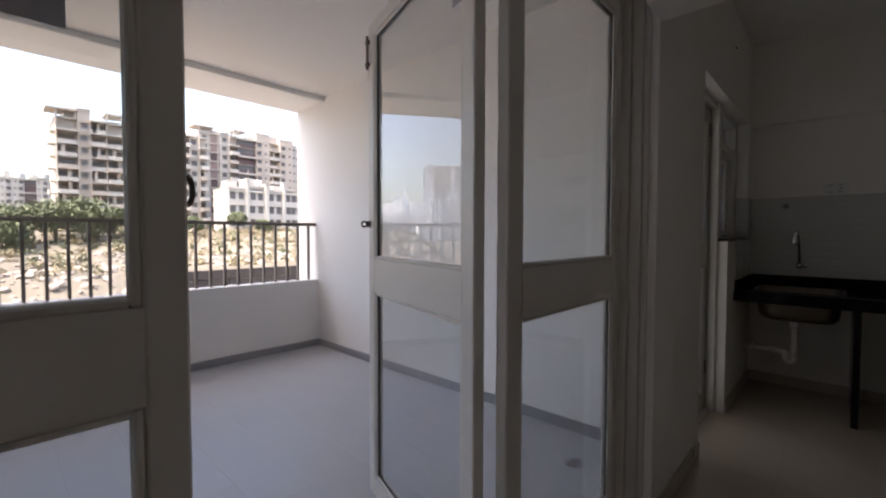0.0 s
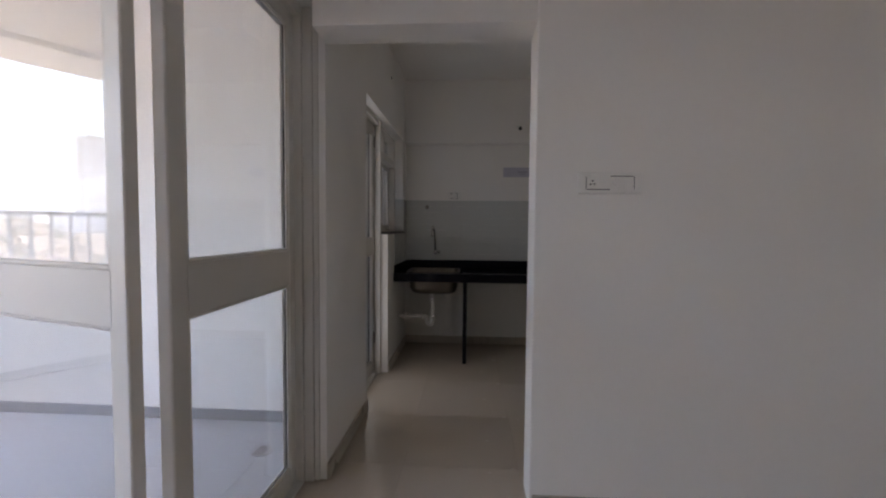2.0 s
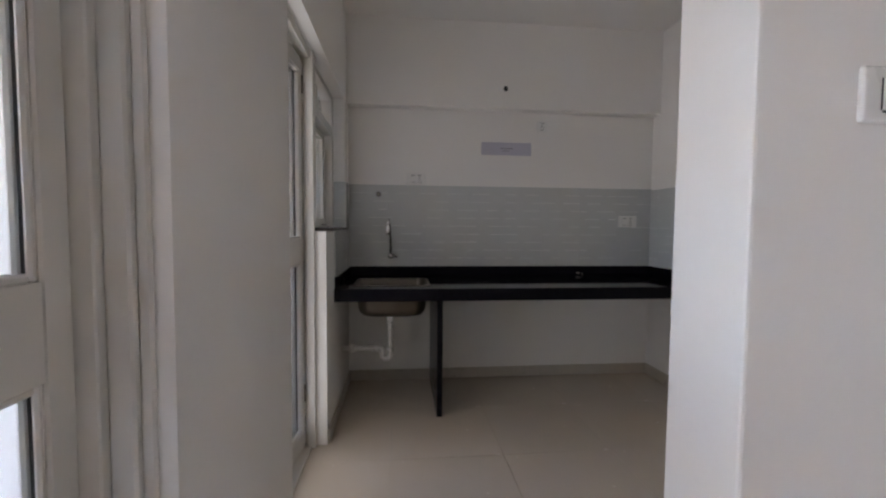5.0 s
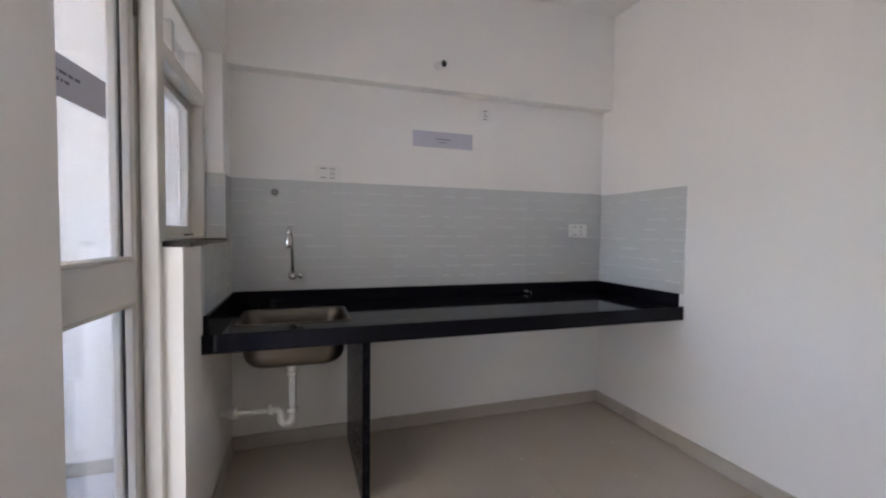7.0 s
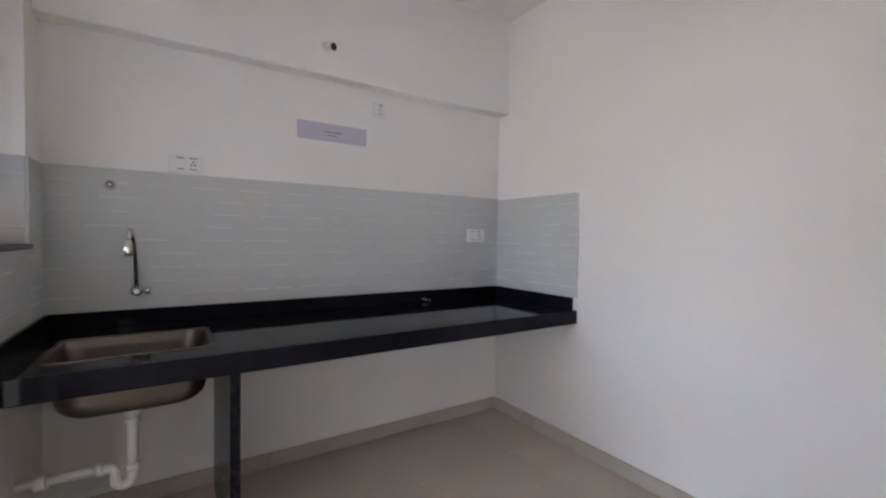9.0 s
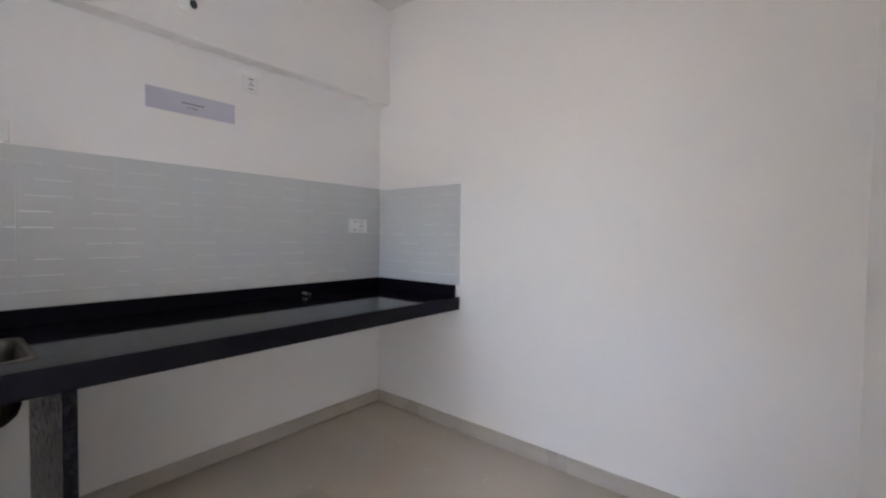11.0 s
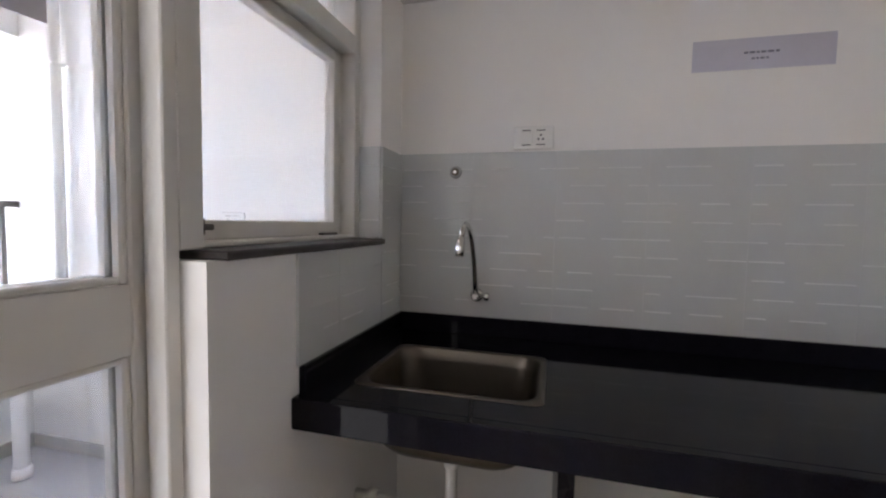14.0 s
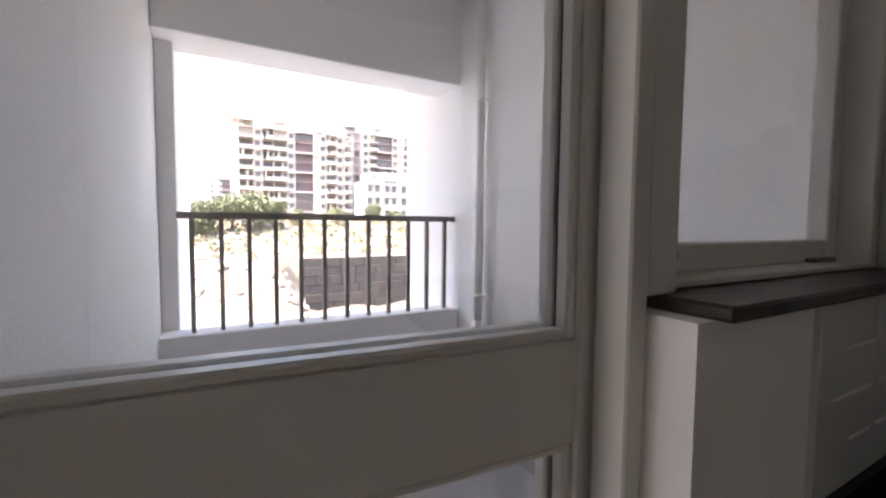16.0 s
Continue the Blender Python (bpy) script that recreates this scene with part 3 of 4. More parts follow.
# window latch and stay
part("latch", boxes((-0.135, -0.117, 3.39, 3.425, 1.225, 1.262), (-0.12, -0.105, 3.397, 3.437, 1.236, 1.25), bevel=0.003), IRON, window)
part("stay", boxes((-0.134, -0.115, 3.90, 3.99, 1.214, 1.222), bevel=0.001), IRON, window)

pipe = thing("drain_pipe", "white plastic drain pipe bent down the utility balcony wall", "pipe", at=(-1.93, UY1 - 0.045, UZ))
part("pipe", tube(bmesh.new(), [(0, 0, 0.74), (0, 0, 2.804)], 0.028, 16), PVC, pipe)
part("bend", tube(bmesh.new(), [(-0.02, -0.195, 0.5), (-0.02, -0.19, 0.56), (0, -0.01, 0.68), (0, 0, 0.745)], 0.031, 16), PVC, pipe)
part("standpipe", tube(bmesh.new(), [(-0.02, -0.195, 0.0), (-0.02, -0.195, 0.51)], 0.032, 16), PVC, pipe)
part("socket", tube(bmesh.new(), [(-0.02, -0.195, 0), (-0.02, -0.195, 0.05), (-0.02, -0.195, 0.055)], [0.041, 0.041, 0.034], 16), PVC, pipe)
for z in (0.9, 2.1):
    part("clip", boxes((-0.031, 0.031, -0.031, 0.044, z, z + 0.012), bevel=0.003), PVC, pipe)
outlet("wall_socket", "white socket plate on the utility balcony wall", 0.13, 0.085, (-0.87, UY1, 1.25), ((-0.026, 0.046, "socket"), (0.024, 0.046, "switch")))

grate = thing("floor_drain", "round steel floor drain in the balcony tiles", "floor drain", at=(-0.51, 2.12, BZ))
part("cover", tube(bmesh.new(), [(0, 0, 0.0005), (0, 0, 0.003), (0, 0, 0.004)], [0.062, 0.062, 0.055], 24), GRATE, grate)
for k in range(5):
    a = (k - 2) * 0.02
    part("slot", boxes((-0.03, 0.03, a - 0.004, a + 0.004, 0.0041, 0.0046)), DARK, grate)
part("screw", tube(bmesh.new(), [(-0.118, 4.0862, 1.385), (-0.118, 4.082, 1.385)], 0.005, 10), IRON, window)

# ---- outside ----
SAND = material("dry_rubble_ground", (0.16, 0.138, 0.11), 0.95, var=0.4, scale=0.12, bump=0.6, bump_scale=1.4, fine=0.25)
ROCK = material("broken_rock", (0.33, 0.285, 0.25), 0.9, var=0.3, scale=0.3, bump=0.4, bump_scale=3, fine=0.2)
CREAM = material("cream_render", (0.42, 0.37, 0.325), 0.85, var=0.08, scale=0.12, bump_scale=2, fine=0.06)
PALE = material("white_render", (0.45, 0.43, 0.40), 0.85, var=0.07, scale=0.12, bump_scale=2, fine=0.05)
GREYWALL = material("grey_render", (0.30, 0.31, 0.33), 0.85, var=0.1, scale=0.1, bump_scale=2, fine=0.06)
MAROON = material("maroon_band_paint", (0.11, 0.075, 0.075), 0.8, var=0.15, scale=0.3, fine=0.08)
# Far window glass, lightened: the distance haze is painted into it.
HAZE = material("painted_haze_glass", (0.52, 0.54, 0.58), 0.5, var=0.15, scale=0.1, fine=0.05)
SHADE = material("dark_window_glass", (0.10, 0.095, 0.098), 0.35, var=0.3, scale=0.4, fine=0.1, each=0.01)
PINK = material("pink_stair_glazing", (0.24, 0.17, 0.155), 0.5, var=0.15, scale=0.4, fine=0.08)
# Far walls whitened so that the base colour carries the haze.
CITY = material("painted_haze_render", (0.88, 0.89, 0.9), 0.9, var=0.1, scale=0.05, bump_scale=1, fine=0.05)
# Wall colour darkened to hold the shade of the balcony recesses.
GLOOM = material("painted_balcony_shade", (0.19, 0.165, 0.15), 0.85, var=0.3, scale=0.5, fine=0.15)
CONC = material("dark_stone_masonry", (0.05, 0.043, 0.04), 0.95, var=0.35, scale=0.35, bump=0.6, bump_scale=2, fine=0.3)
FOLIAGE = material("leaves", (0.115, 0.135, 0.075), 0.7, var=0.35, scale=0.6, bump_scale=4, fine=0.25)
DRY = material("dry_scrub", (0.215, 0.185, 0.12), 0.85, var=0.4, scale=0.5, bump_scale=4, fine=0.25)
BARK = material("bark", (0.12, 0.09, 0.065), 0.9, var=0.2, scale=2)


def smooth(a, b, v):
    t = min(1.0, max(0.0, (v - a) / (b - a)))
    return t * t * (3 - 2 * t)


def ground_z(x, y):
    """The lot lies far below, and climbs past a retaining wall to the towers."""
    d = -x
    w = smooth(10, 15, y) * (1 - smooth(34, 42, y))
    step = (1 - w) * smooth(34, 64, d) + w * smooth(59.2, 61, d)
    z = -10.5 + 7.2 * step + 5.8 * smooth(64, 122, d) * smooth(-26, -10, y)
    near = smooth(20, 34, d) * (1 - smooth(120, 135, d))
    return z + near * (noise.noise(Vector((x * 0.11, y * 0.11, 0))) * 1.0 + noise.noise(Vector((x * 0.4, y * 0.4, 3))) * 0.35)


gb = bmesh.new()
xs = [40, -10, -20] + [-28 - 1.6 * i for i in range(62)] + [-140, -180, -260, -400, -800, -1600, -3000]
ys = [-3000, -1200, -500, -250, -120, -70] + [-40 + 1.8 * i for i in range(66)] + [90, 130, 250, 500, 1200, 3000]
grid = [[gb.verts.new((x, y, ground_z(x, y))) for y in ys] for x in xs]
for i in range(len(xs) - 1):
    for j in range(len(ys) - 1):
        gb.faces.new((grid[i][j], grid[i + 1][j], grid[i + 1][j + 1], grid[i][j + 1])).smooth = True
tagged(part("ground", gb, SAND), "dry rubble-strewn ground rising beyond the balcony", "ground", "", "structure")


def rock_shape(bm, c, r, rnd):
    base = bmesh.ops.create_icosphere(bm, subdivisions=1, radius=1.0)["verts"]
    s = Vector((r * rnd.uniform(0.7, 1.3), r * rnd.uniform(0.7, 1.3), r * rnd.uniform(0.5, 0.9)))
    rot = Euler((rnd.uniform(0, 6), rnd.uniform(0, 6), rnd.uniform(0, 6))).to_matrix()
    for v in base:
        p = rot @ v.co
        v.co = Vector(c) + Vector((p.x * s.x, p.y * s.y, p.z * s.z)) * rnd.uniform(0.75, 1.15)


rnd = random.Random(4)
pieces = []
for b in range(12):
    bm = bmesh.new()
    for k in range(260):
        x = -rnd.uniform(30, 80)
        y = rnd.uniform(-26, 52)
        if 12 < y < 40 and -64 < x < -56:
            continue
        r = 0.13 + 0.6 * rnd.random() ** 3
        rock_shape(bm, (x, y, ground_z(x, y) + r * 0.2), r, rnd)
    pieces.append(bm)
for bm in pieces:
    tagged(part("rubble", bm, ROCK), "heaps of broken pale rock on the slope", "rubble", "", "stuff")


def clump(bm, c, r, count, size, rnd, flat=0.75):
    """Many small tilted leaf blades scattered through a ragged mass."""
    for _ in range(count):
        d = Vector((rnd.gauss(0, 1), rnd.gauss(0, 1), rnd.gauss(0, 1))).normalized()
        p = Vector(c) + Vector((d.x, d.y, d.z * flat)) * r * rnd.uniform(0.35, 1.05)
        u = Vector((rnd.gauss(0, 1), rnd.gauss(0, 1), rnd.gauss(0, 1))).normalized()
        v = u.orthogonal().normalized()
        s = size * rnd.uniform(0.6, 1.4)
        bm.faces.new([bm.verts.new(p + a * s * u + b * s * 0.6 * v) for a, b in ((-1, 0), (0, -1), (1, 0), (0, 1))])


def tree(x, y, h, spread, seed, label):
    rnd = random.Random(seed)
    t = thing("tree", label, "tree", "trees below the towers", at=(x, y, ground_z(x, y) - 0.2))
    tr = bmesh.new()
    tube(tr, [(0, 0, 0), (0.1, 0.05, h * 0.3), (0.0, 0.2, h * 0.55)], [h * 0.045, h * 0.035, h * 0.02], 8)
    cr = bmesh.new()
    for k in range(7):
        a, d = rnd.uniform(0, 6.28), spread * rnd.uniform(0.3, 0.8)
        tip = (d * math.cos(a), d * math.sin(a), h * rnd.uniform(0.4, 0.9))
        tube(tr, [(0.05, 0.1, h * rnd.uniform(0.3, 0.5)), (tip[0] * 0.5, tip[1] * 0.5, tip[2] * 0.75), tip], [h * 0.018, h * 0.012, h * 0.005], 6)
        clump(cr, tip, spread * rnd.uniform(0.4, 0.6), 420, 0.24, rnd)
    clump(cr, (0, 0, h * 0.8), spread * 0.65, 500, 0.26, rnd)
    part("trunk", tr, BARK, t)
    part("crown", cr, FOLIAGE, t)


for k, (x, y, h, s) in enumerate(((-92, 3.0, 5.8, 4.4), (-95, 7.0, 6.6, 4.8), (-99, 11.5, 6.9, 4.4), (-97, 15.0, 5.6, 3.6), (-90, -2.0, 5.5, 4.0), (-86, 0.5, 4.4, 3.4), (-112, 42.5, 5.2, 2.4), (-108, 48, 2.6, 2.2), (-106, 31, 3.6, 2.6), (-107, 22, 3.2, 2.4))):
    tree(x, y, h, s, 20 + k, "bushy green tree on the slope below the towers")
rnd = random.Random(9)
for b, mat in ((0, DRY), (1, FOLIAGE), (2, DRY), (3, DRY)):
    bm = bmesh.new()
    for k in range(230):
        x, y = -(114 - 54 * rnd.random() ** 1.3), rnd.uniform(-16, 66)
        if 13 < y < 41 and x > -62:
            continue
        r = rnd.uniform(0.4, 1.4)
        clump(bm, (x, y, ground_z(x, y) + r * 0.4), r, 38, 0.2, rnd, 0.8)
    tagged(part("scrub", bm, mat), "dry scrub and weeds on the slope", "scrub", "", "stuff")

retaining = thing("retaining_wall", "dark stone retaining wall across the slope", "wall", at=(-58.5, 27, 0))
for i in range(6):
    y = -13.0 + 0.1 * (i % 3) - rnd.uniform(0, 0.6)
    while y < 13.3:
        w = rnd.uniform(1.5, 3.4)
        part("stone_block", boxes((-0.5, 0.35 - 0.03 * i + rnd.uniform(-0.12, 0.12), y, y + w - 0.06, -10.9 + 1.25 * i, -9.68 + 1.25 * i), bevel=0.06), CONC, retaining)
        y += w


def tower(name, label, x, y0, y1, z0, storeys, bays, depth, wall, sh=3.0, wh=1.35, seed=1, glass=SHADE):
    """A tower whose front faces +x. bays: (width share, kind) with kind balcony, window, recess or blank."""
    rnd = random.Random(seed)
    b = thing(name, label, "apartment building", at=(x, y0, z0))
    L, Ht = y1 - y0, storeys * sh
    part("wall", boxes((-depth, -1.6, 0, L, 0, Ht)), wall, b)
    total = sum(w for w, _ in bays)
    y = 0.0
    pane = mesh_of("window", boxes((0, 0.05, -0.72, 0.72, 0, wh)), glass)
    shade = mesh_of("sunshade", boxes((0, 0.6, -0.95, 0.95, wh + 0.1, wh + 0.24)), wall)
    small = mesh_of("window", boxes((0, 0.05, -0.35, 0.35, 0.5, 1.2)), glass)
    ledge = mesh_of("window_ledge", boxes((0, 0.35, -0.85, 0.85, -0.16, -0.04)), PALE)
    unit = mesh_of("air_conditioner", boxes((0.05, 0.45, -0.45, 0.45, -0.75, -0.15)), PALE)

    def place(nm, me, px, py, pz, on=None):
        o = new(nm, me)
        o.parent, o.location = on or b, (px, py, pz)
        return o

    for n, (w, kind) in enumerate(bays):
        w = w / total * L
        if kind in ("window", "blank"):
            dx = (-0.6, 0.25, -0.2, 0.6)[n % 4]
            top = Ht + (0.4, 2.6, 0.9, 1.6)[n % 4]
            part("pier", boxes((-1.6, dx, y, y + w, 0, top)), wall if n % 2 else PALE, b)
            part("cornice", boxes((-1.7, dx + 0.25, y - 0.15, y + w + 0.15, top, top + 0.3)), PALE, b)
            if kind == "window":
                m = max(1, round(w / 2.1))
                for i in range(m):
                    c = y + (i + 0.5) * w / m
                    for s in range(storeys):
                        little = m > 1 and (i + n) % 2 == 0 and wh < 1.6
                        jit = rnd.uniform(-0.12, 0.12)
                        win = place("window", small if little else pane, dx, c + jit, s * sh + 0.95)
                        if not little:
                            place("sunshade", shade, 0, 0, 0, win)
                            if wh < 1.6:
                                place("window_ledge", ledge, 0, 0, 0, win)
                        if rnd.random() < 0.2 and wh < 1.6:
                            place("air_conditioner", unit, dx, c, s * sh + 0.95)
        elif kind == "recess":
            for s in range(storeys):
                part("balcony_band", boxes((-1.6, -0.45, y + 0.05, y + w - 0.05, s * sh, s * sh + 1.1)), MAROON, b)
                # The SHADE fill puts the gloom of the hollow into its colour.
                part("recess", boxes((-1.59, -0.9, y, y + w, s * sh + 1.1, s * sh + sh)), SHADE if rnd.random() < 0.4 else MAROON, b)
                deep = s % 2 == 0
                part("floor_slab", boxes((-1.6, 0.7 if deep else -0.3, y - 0.1, y + w + 0.1, s * sh - (0.45 if deep else 0.12), s * sh)), PALE if deep else wall, b)
            part("canopy", boxes((-1.6, 0.5, y - 0.3, y + w + 0.3, Ht - 0.2, Ht + 0.25)), PALE, b)
        elif kind == "stair":
            part("pier", boxes((-1.6, -0.9, y, y + w, 0, Ht + 1.4)), wall, b)
            for s in range(storeys):
                part("stair_glazing", boxes((-0.9, -0.8, y + w * 0.2, y + w * 0.8, s * sh + 0.3, s * sh + sh - 0.25)), PINK if s % 3 else MAROON, b)
                part("floor_slab", boxes((-0.9, -0.35, y + w * 0.1, y + w * 0.9, s * sh - 0.15, s * sh + 0.1)), PALE, b)
        else:
            top = storeys - (n % 3 == 0)
            for s in range(top):
                out = (1.5, 0.7, 1.15, 1.5, 0.45)[(s * 2 + n) % 5] + 0.3 * (n % 2)
                cut = w * 0.3 * ((s + n) % 2) * (n % 3 > 0)
                part("balcony", boxes((-1.6, out, y + 0.1, y + w - 0.1, s * sh - 0.2, s * sh + 0.05), (out - 0.14, out, y + 0.1 + cut, y + w - 0.1, s * sh + 0.05, s * sh + 0.85), (-1.6, out - 0.14, y + 0.1, y + 0.24, s * sh + 0.05, s * sh + 0.85)), PALE if (s + n) % 3 else wall, b)
                # GLOOM panels carry the recess shade in their colour.
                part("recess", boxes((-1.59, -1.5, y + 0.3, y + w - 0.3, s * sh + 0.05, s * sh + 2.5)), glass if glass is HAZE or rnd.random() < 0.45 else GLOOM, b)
                if rnd.random() < 0.6:
                    a = y + w * rnd.uniform(0.2, 0.6)
                    part("balcony_screen", boxes((-1.0, 0.2, a, a + w * 0.18, s * sh + 0.05, s * sh + sh - 0.2)), wall, b)
            part("side_fin", boxes((-1.6, 0.35, y - 0.12, y + 0.12, 0, Ht + 0.5)), wall, b)
            part("canopy", boxes((-1.6, 1.3, y - 0.2, y + w + 0.2, top * sh - 0.1, top * sh + 0.25)), PALE, b)
        y += w
    if name == "apartment_tower":
        for s in range(1, storeys):
            part("side_balcony", boxes((-6.0, -2.4, -1.5 + 0.5 * (s % 2), 0.0, s * sh - 0.2, s * sh + 0.05), (-6.0, -2.4, -1.5 + 0.5 * (s % 2), -1.36 + 0.5 * (s % 2), s * sh + 0.05, s * sh + 0.8)), PALE, b)
        part("roof_pergola", boxes((-6.5, 0.8, -1.9, L * 0.12, Ht + 1.9, Ht + 2.2), (-0.3, 0.1, -0.2, 0.2, Ht, Ht + 1.9), (-0.3, 0.1, L * 0.1, L * 0.11, Ht, Ht + 1.9)), wall, b)
        part("roof_pergola", boxes((-6.5, 0.6, L * 0.28, L * 0.4, Ht + 2.4, Ht + 2.7), (-0.6, -0.2, L * 0.29, L * 0.3, Ht, Ht + 2.4), (-0.6, -0.2, L * 0.38, L * 0.39, Ht, Ht + 2.4)), PALE, b)
    part("roof", boxes((-depth, -0.2, -0.2, L + 0.2, Ht, Ht + 0.35)), PALE, b)
    for k in range(5):
        a = (k + rnd.uniform(0.1, 0.5)) / 5 * L
        part("stair_head", boxes((-depth * 0.6, -rnd.uniform(0.8, 4.0), a, a + L * rnd.uniform(0.06, 0.13), Ht + 0.35, Ht + rnd.uniform(1.2, 3.4))), wall if k % 2 else PALE, b)
    part("water_tank", tube(bmesh.new(), [(-4, L * 0.45, Ht + 0.35), (-4, L * 0.45, Ht + 3.4)], 1.0, 12), PALE, b)
    part("mast", tube(bmesh.new(), [(-3, L * 0.3, Ht + 0.35), (-3, L * 0.3, Ht + 6.0)], 0.09, 6), IRON, b)
    return b


tower("apartment_tower", "tall cream apartment tower with stacked balconies", -140, 11.0, 45.0, -1.0, 10,
      ((3.2, "balcony"), (2.0, "window"), (2.6, "balcony"), (3.2, "balcony"), (2.0, "window"), (4.4, "recess"), (3.2, "window"), (2.8, "balcony"), (2.0, "window"), (1.8, "balcony")), 18, CREAM, 3.1)
tower("apartment_tower", "tall cream apartment tower with a dark recessed centre", -152, 46.5, 84.0, -1.0, 12,
      ((2.6, "window"), (3, "stair"), (2.6, "window"), (2.6, "balcony"), (5.5, "recess"), (4.2, "window"), (3.4, "balcony"), (4.6, "window"), (5, "window")), 18, CREAM, 2.95, seed=7)
tower("low_building", "three-storey white building with dark windows", -122, 44.5, 66.0, -1.2, 4, ((3.5, "window"), (0.6, "blank"), (3.4, "window"), (0.8, "blank"), (3.4, "window"), (0.6, "blank"), (4, "window")), 12, PALE, 3.75, 2.0)
tower("distant_building", "far grey apartment building", -270, 2.0, 26.0, 2.0, 8, ((1, "window"), (0.5, "recess"), (1, "window"), (0.5, "balcony")), 20, GREYWALL, 3.0)
rnd = random.Random(31)
city_wall, city_dark = bmesh.new(), bmesh.new()
for k in range(95):
    a = math.radians(rnd.uniform(182.5, 215))
    d = rnd.uniform(300, 620)
    x, y = d * math.cos(a), d * math.sin(a)
    w, dp, h = rnd.uniform(14, 34), rnd.uniform(12, 20), d * rnd.choice((0.035, 0.045, 0.055, 0.06, 0.07, 0.08, 0.095))
    z = -3.0
    box(city_wall, x - dp, x, y, y + w, -14, z + h)
    box(city_wall, x - dp * 0.7, x - 2, y + w * 0.3, y + w * 0.5, z + h, z + h + rnd.uniform(2, 5))
    for s in range(int(h / 3.2)):
        for c in range(int(w / 5)):
            box(city_dark, x, x + 0.3, y + 1.2 + c * 5, y + 3.6 + c * 5, z + h - 2.6 - s * 3.2, z + h - 1.1 - s * 3.2)
for x, y, w, h in ((-394, -48, 5, 42), (-430, -58, 9, 34)):
    box(city_wall, x - 12, x, y, y + w, -14, h)
    box(city_wall, x - 7, x - 3, y + w * 0.3, y + w * 0.6, h, h + 6)
    for s in range(int(h / 3.2)):
        box(city_dark, x, x + 0.3, y + w * 0.55, y + w * 0.7, h - 2.6 - s * 3.2, h - 1.1 - s * 3.2)
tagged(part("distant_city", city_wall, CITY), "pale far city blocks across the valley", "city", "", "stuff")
tagged(part("distant_city_window", city_dark, HAZE), "rows of windows on the far city blocks, paled for haze", "windows", "", "stuff")
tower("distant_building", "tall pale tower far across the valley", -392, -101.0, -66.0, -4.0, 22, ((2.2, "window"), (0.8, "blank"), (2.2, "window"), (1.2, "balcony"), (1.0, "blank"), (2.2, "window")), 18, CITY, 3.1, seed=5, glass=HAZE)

# ---- tiles ----
def tiled(parent, x0, x1, y0, y1, size, gap, ox, oy, mat, z=0.0):
    """Square floor tiles, each a piece of its own, cut at the walls."""
    cache = {}
    i0, i1 = math.floor((x0 - ox) / size), math.ceil((x1 - ox) / size)
    j0, j1 = math.floor((y0 - oy) / size), math.ceil((y1 - oy) / size)
    for i in range(i0, i1):
        for j in range(j0, j1):
            a, b = max(x0, ox + i * size + gap / 2), min(x1, ox + (i + 1) * size - gap / 2)
            c, d = max(y0, oy + j * size + gap / 2), min(y1, oy + (j + 1) * size - gap / 2)
            if b - a < 0.01 or d - c < 0.01:
                continue
            key = (round(b - a, 3), round(d - c, 3))
            if key not in cache:
                cache[key] = mesh_of("floor_tile", boxes((0, b - a, 0, d - c, -0.008, 0), bevel=0.0004), mat)
            t = new("floor_tile", cache[key])
            t.parent = parent
            t.location = (a, c, z)


tiled(floor, 0, W, C0, Y, 0.6, 0.0009, 0.35, 0.12, FLOOR)
tiled(floor, 0, FX, FY, C0, 0.6, 0.0009, 0.35, 0.12, FLOOR)
tiled(floor, -0.2, 0, -1.60, 1.765, 0.6, 0.0009, 0.35, 0.12, FLOOR)
tiled(floor, -0.2, 0, 2.56, 3.303, 0.8, 0.0009, -0.3, 2.53, FLOOR)
tiled(balcony_floor, BX, -0.2, BS, BY, 0.3, 0.0006, -0.2, 0.12, BALC, BZ)
tiled(utility_floor, UX, -0.2, UY0, UY1, 0.3, 0.0006, -0.2, 0.15, BALC, UZ)


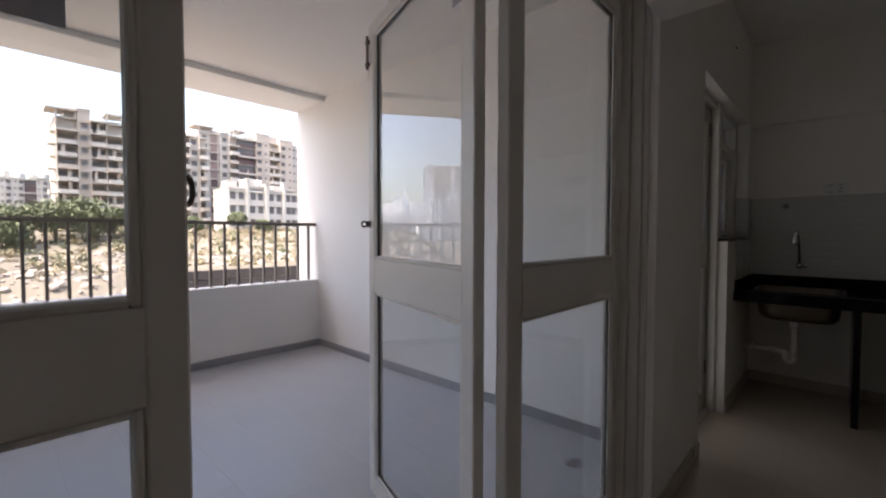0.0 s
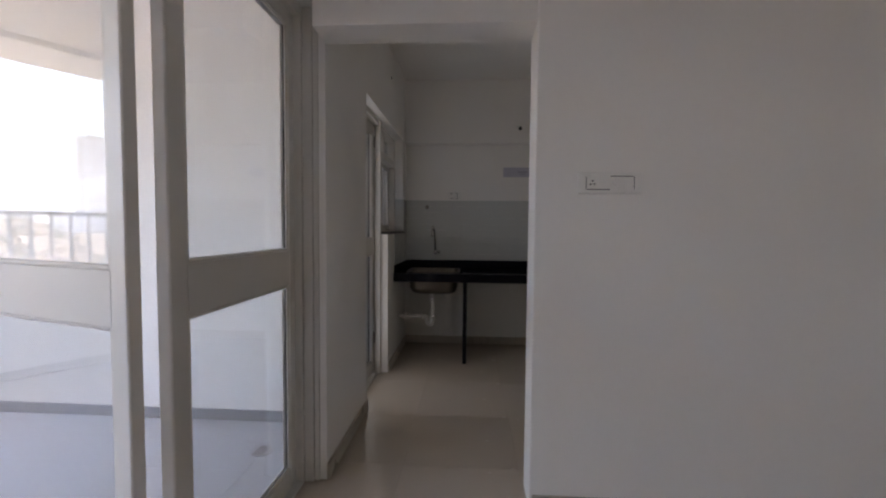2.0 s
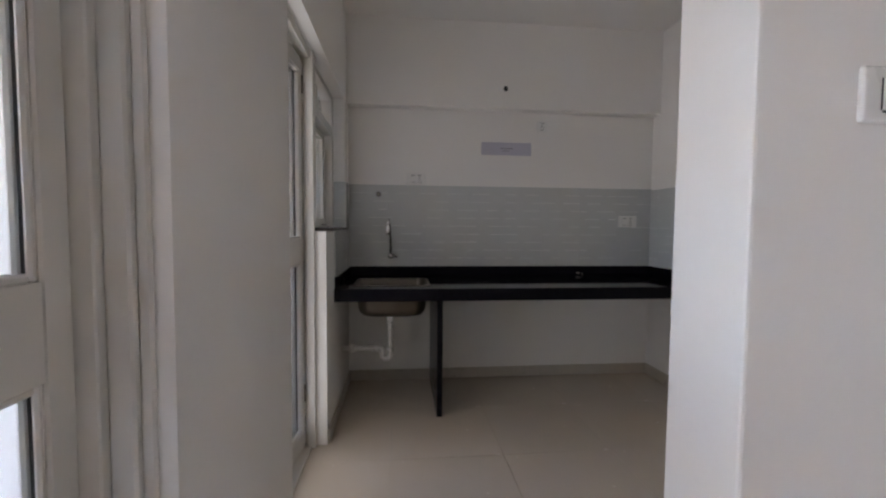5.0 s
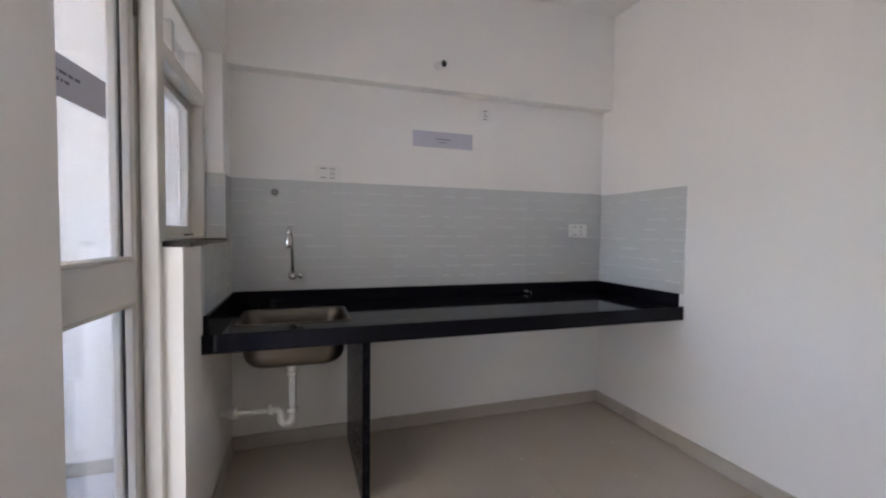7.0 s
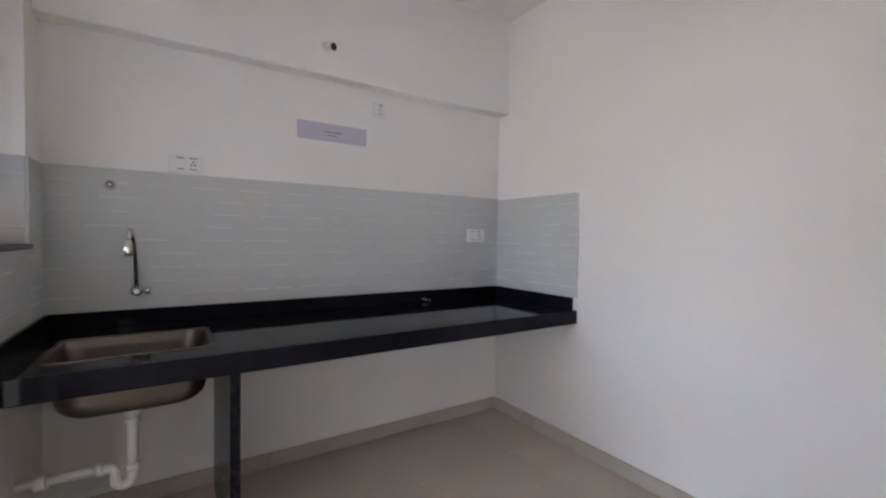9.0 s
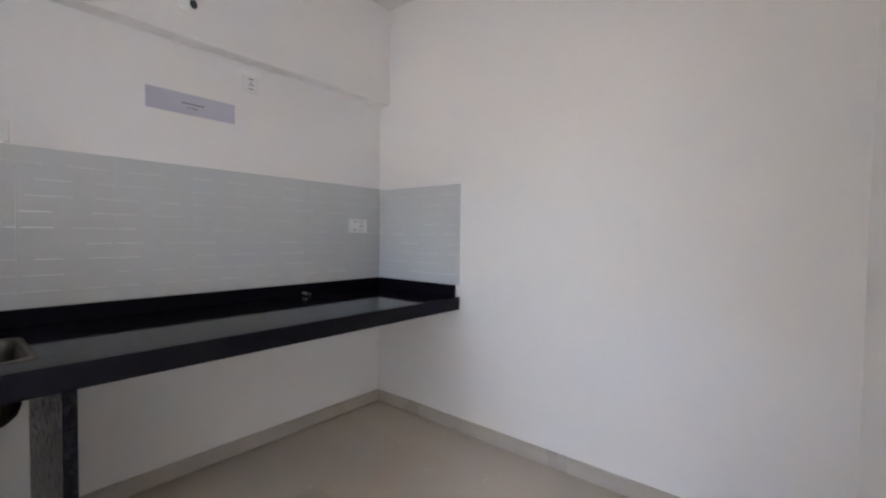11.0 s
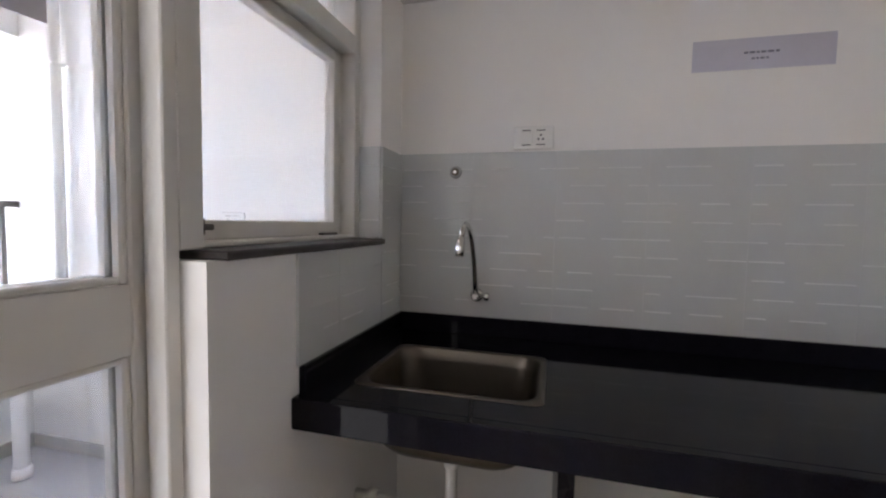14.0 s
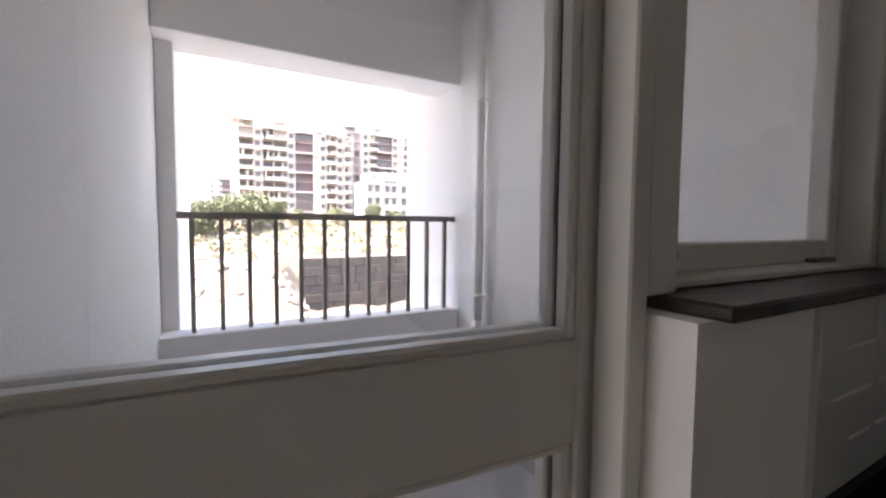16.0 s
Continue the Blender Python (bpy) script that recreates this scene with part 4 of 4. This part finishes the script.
def relief_tile(w, h, rows, seed):
    """A glazed wall tile facing -y with short raised ridges, for glints, in staggered rows; returns the tile and its
    ridges.
    """
    bm = boxes((0.0008, w - 0.0008, 0.002, 0.0085, 0.0008, h - 0.0008), bevel=0.0008)
    rnd = random.Random(seed)
    p = h / rows
    ridges = bmesh.new()
    for r in range(1, rows):
        z = r * p
        x = rnd.uniform(-0.1, 0.08)
        while x < w - 0.03:
            a, b = max(0.003, x), min(w - 0.003, x + rnd.uniform(0.08, 0.17))
            if b - a > 0.03 and rnd.random() < 0.85:
                x = a
                y0, y1, y2, g = 0.0019, 0.0004, -0.0008, rnd.uniform(0.0018, 0.0028)
                v = [ridges.verts.new(q) for q in ((x, y0, z - g), (b, y0, z - g), (b, y0, z + g), (x, y0, z + g), (x + 0.008, y2, z - g * 0.6), (b - 0.008, y2, z - g * 0.6), (b - 0.008, y1, z + g * 0.6), (x + 0.008, y1, z + g * 0.6))]
                for q in ((4, 5, 6, 7), (0, 1, 5, 4), (1, 2, 6, 5), (2, 3, 7, 6), (3, 0, 4, 7)):
                    ridges.faces.new([v[i] for i in q])
            x = b + rnd.uniform(0.04, 0.13)
    return bm, ridges


def dado(name, at, rz, length, z0, z1, label, first=0.0, rows=10, relief=GLINT):
    """A band of wall tiles on a thin grout bed, along +x from at."""
    d = structure(name, boxes((0, length, -0.0078, 0, z0, z1)), DADO_GROUT, label)
    d.matrix_basis = pose(*at, 0, 0, rz)
    x, w, k = 0.0, first or 0.31, 0
    while x < length - 0.02:
        w = min(w, length - x)
        tile, ridges = relief_tile(w, z1 - z0, rows, k + rows)
        o = part("wall_tile", tile, DADO, d)
        o.location = (x, -0.0105, z0)
        tagged(part("ridges", ridges, relief, o, "short raised ridges for the glints of the tile relief"), kind="stuff")
        x, w, k = x + w, 0.31, k + 1


dado("dado_back", (0.0, Y, 0), 0, W, 0.9, 1.53, "blue-grey relief wall tiles behind the counter", 0.297)
dado("dado_right", (W, Y - 0.0106, 0), -90, Y - 0.0106 - CF, 0.9, 1.52, "blue-grey relief wall tiles beside the counter", 0.115)
dado("dado_left", (0.0, 3.575, 0), 90, 0.509, 0.9, 1.18, "blue-grey relief wall tiles under the window sill", 0.2, 4, DADO)
dado("dado_corner", (0.0, 4.0865, 0), 90, Y - 0.0106 - 4.0865, 0.9, 1.527, "blue-grey relief wall tiles beside the window", 0.19)
dado("dado_reveal", (-0.079, 4.086, 0), 0, 0.079, 1.202, 1.527, "blue-grey tiles in the window reveal", 0.079, 5)
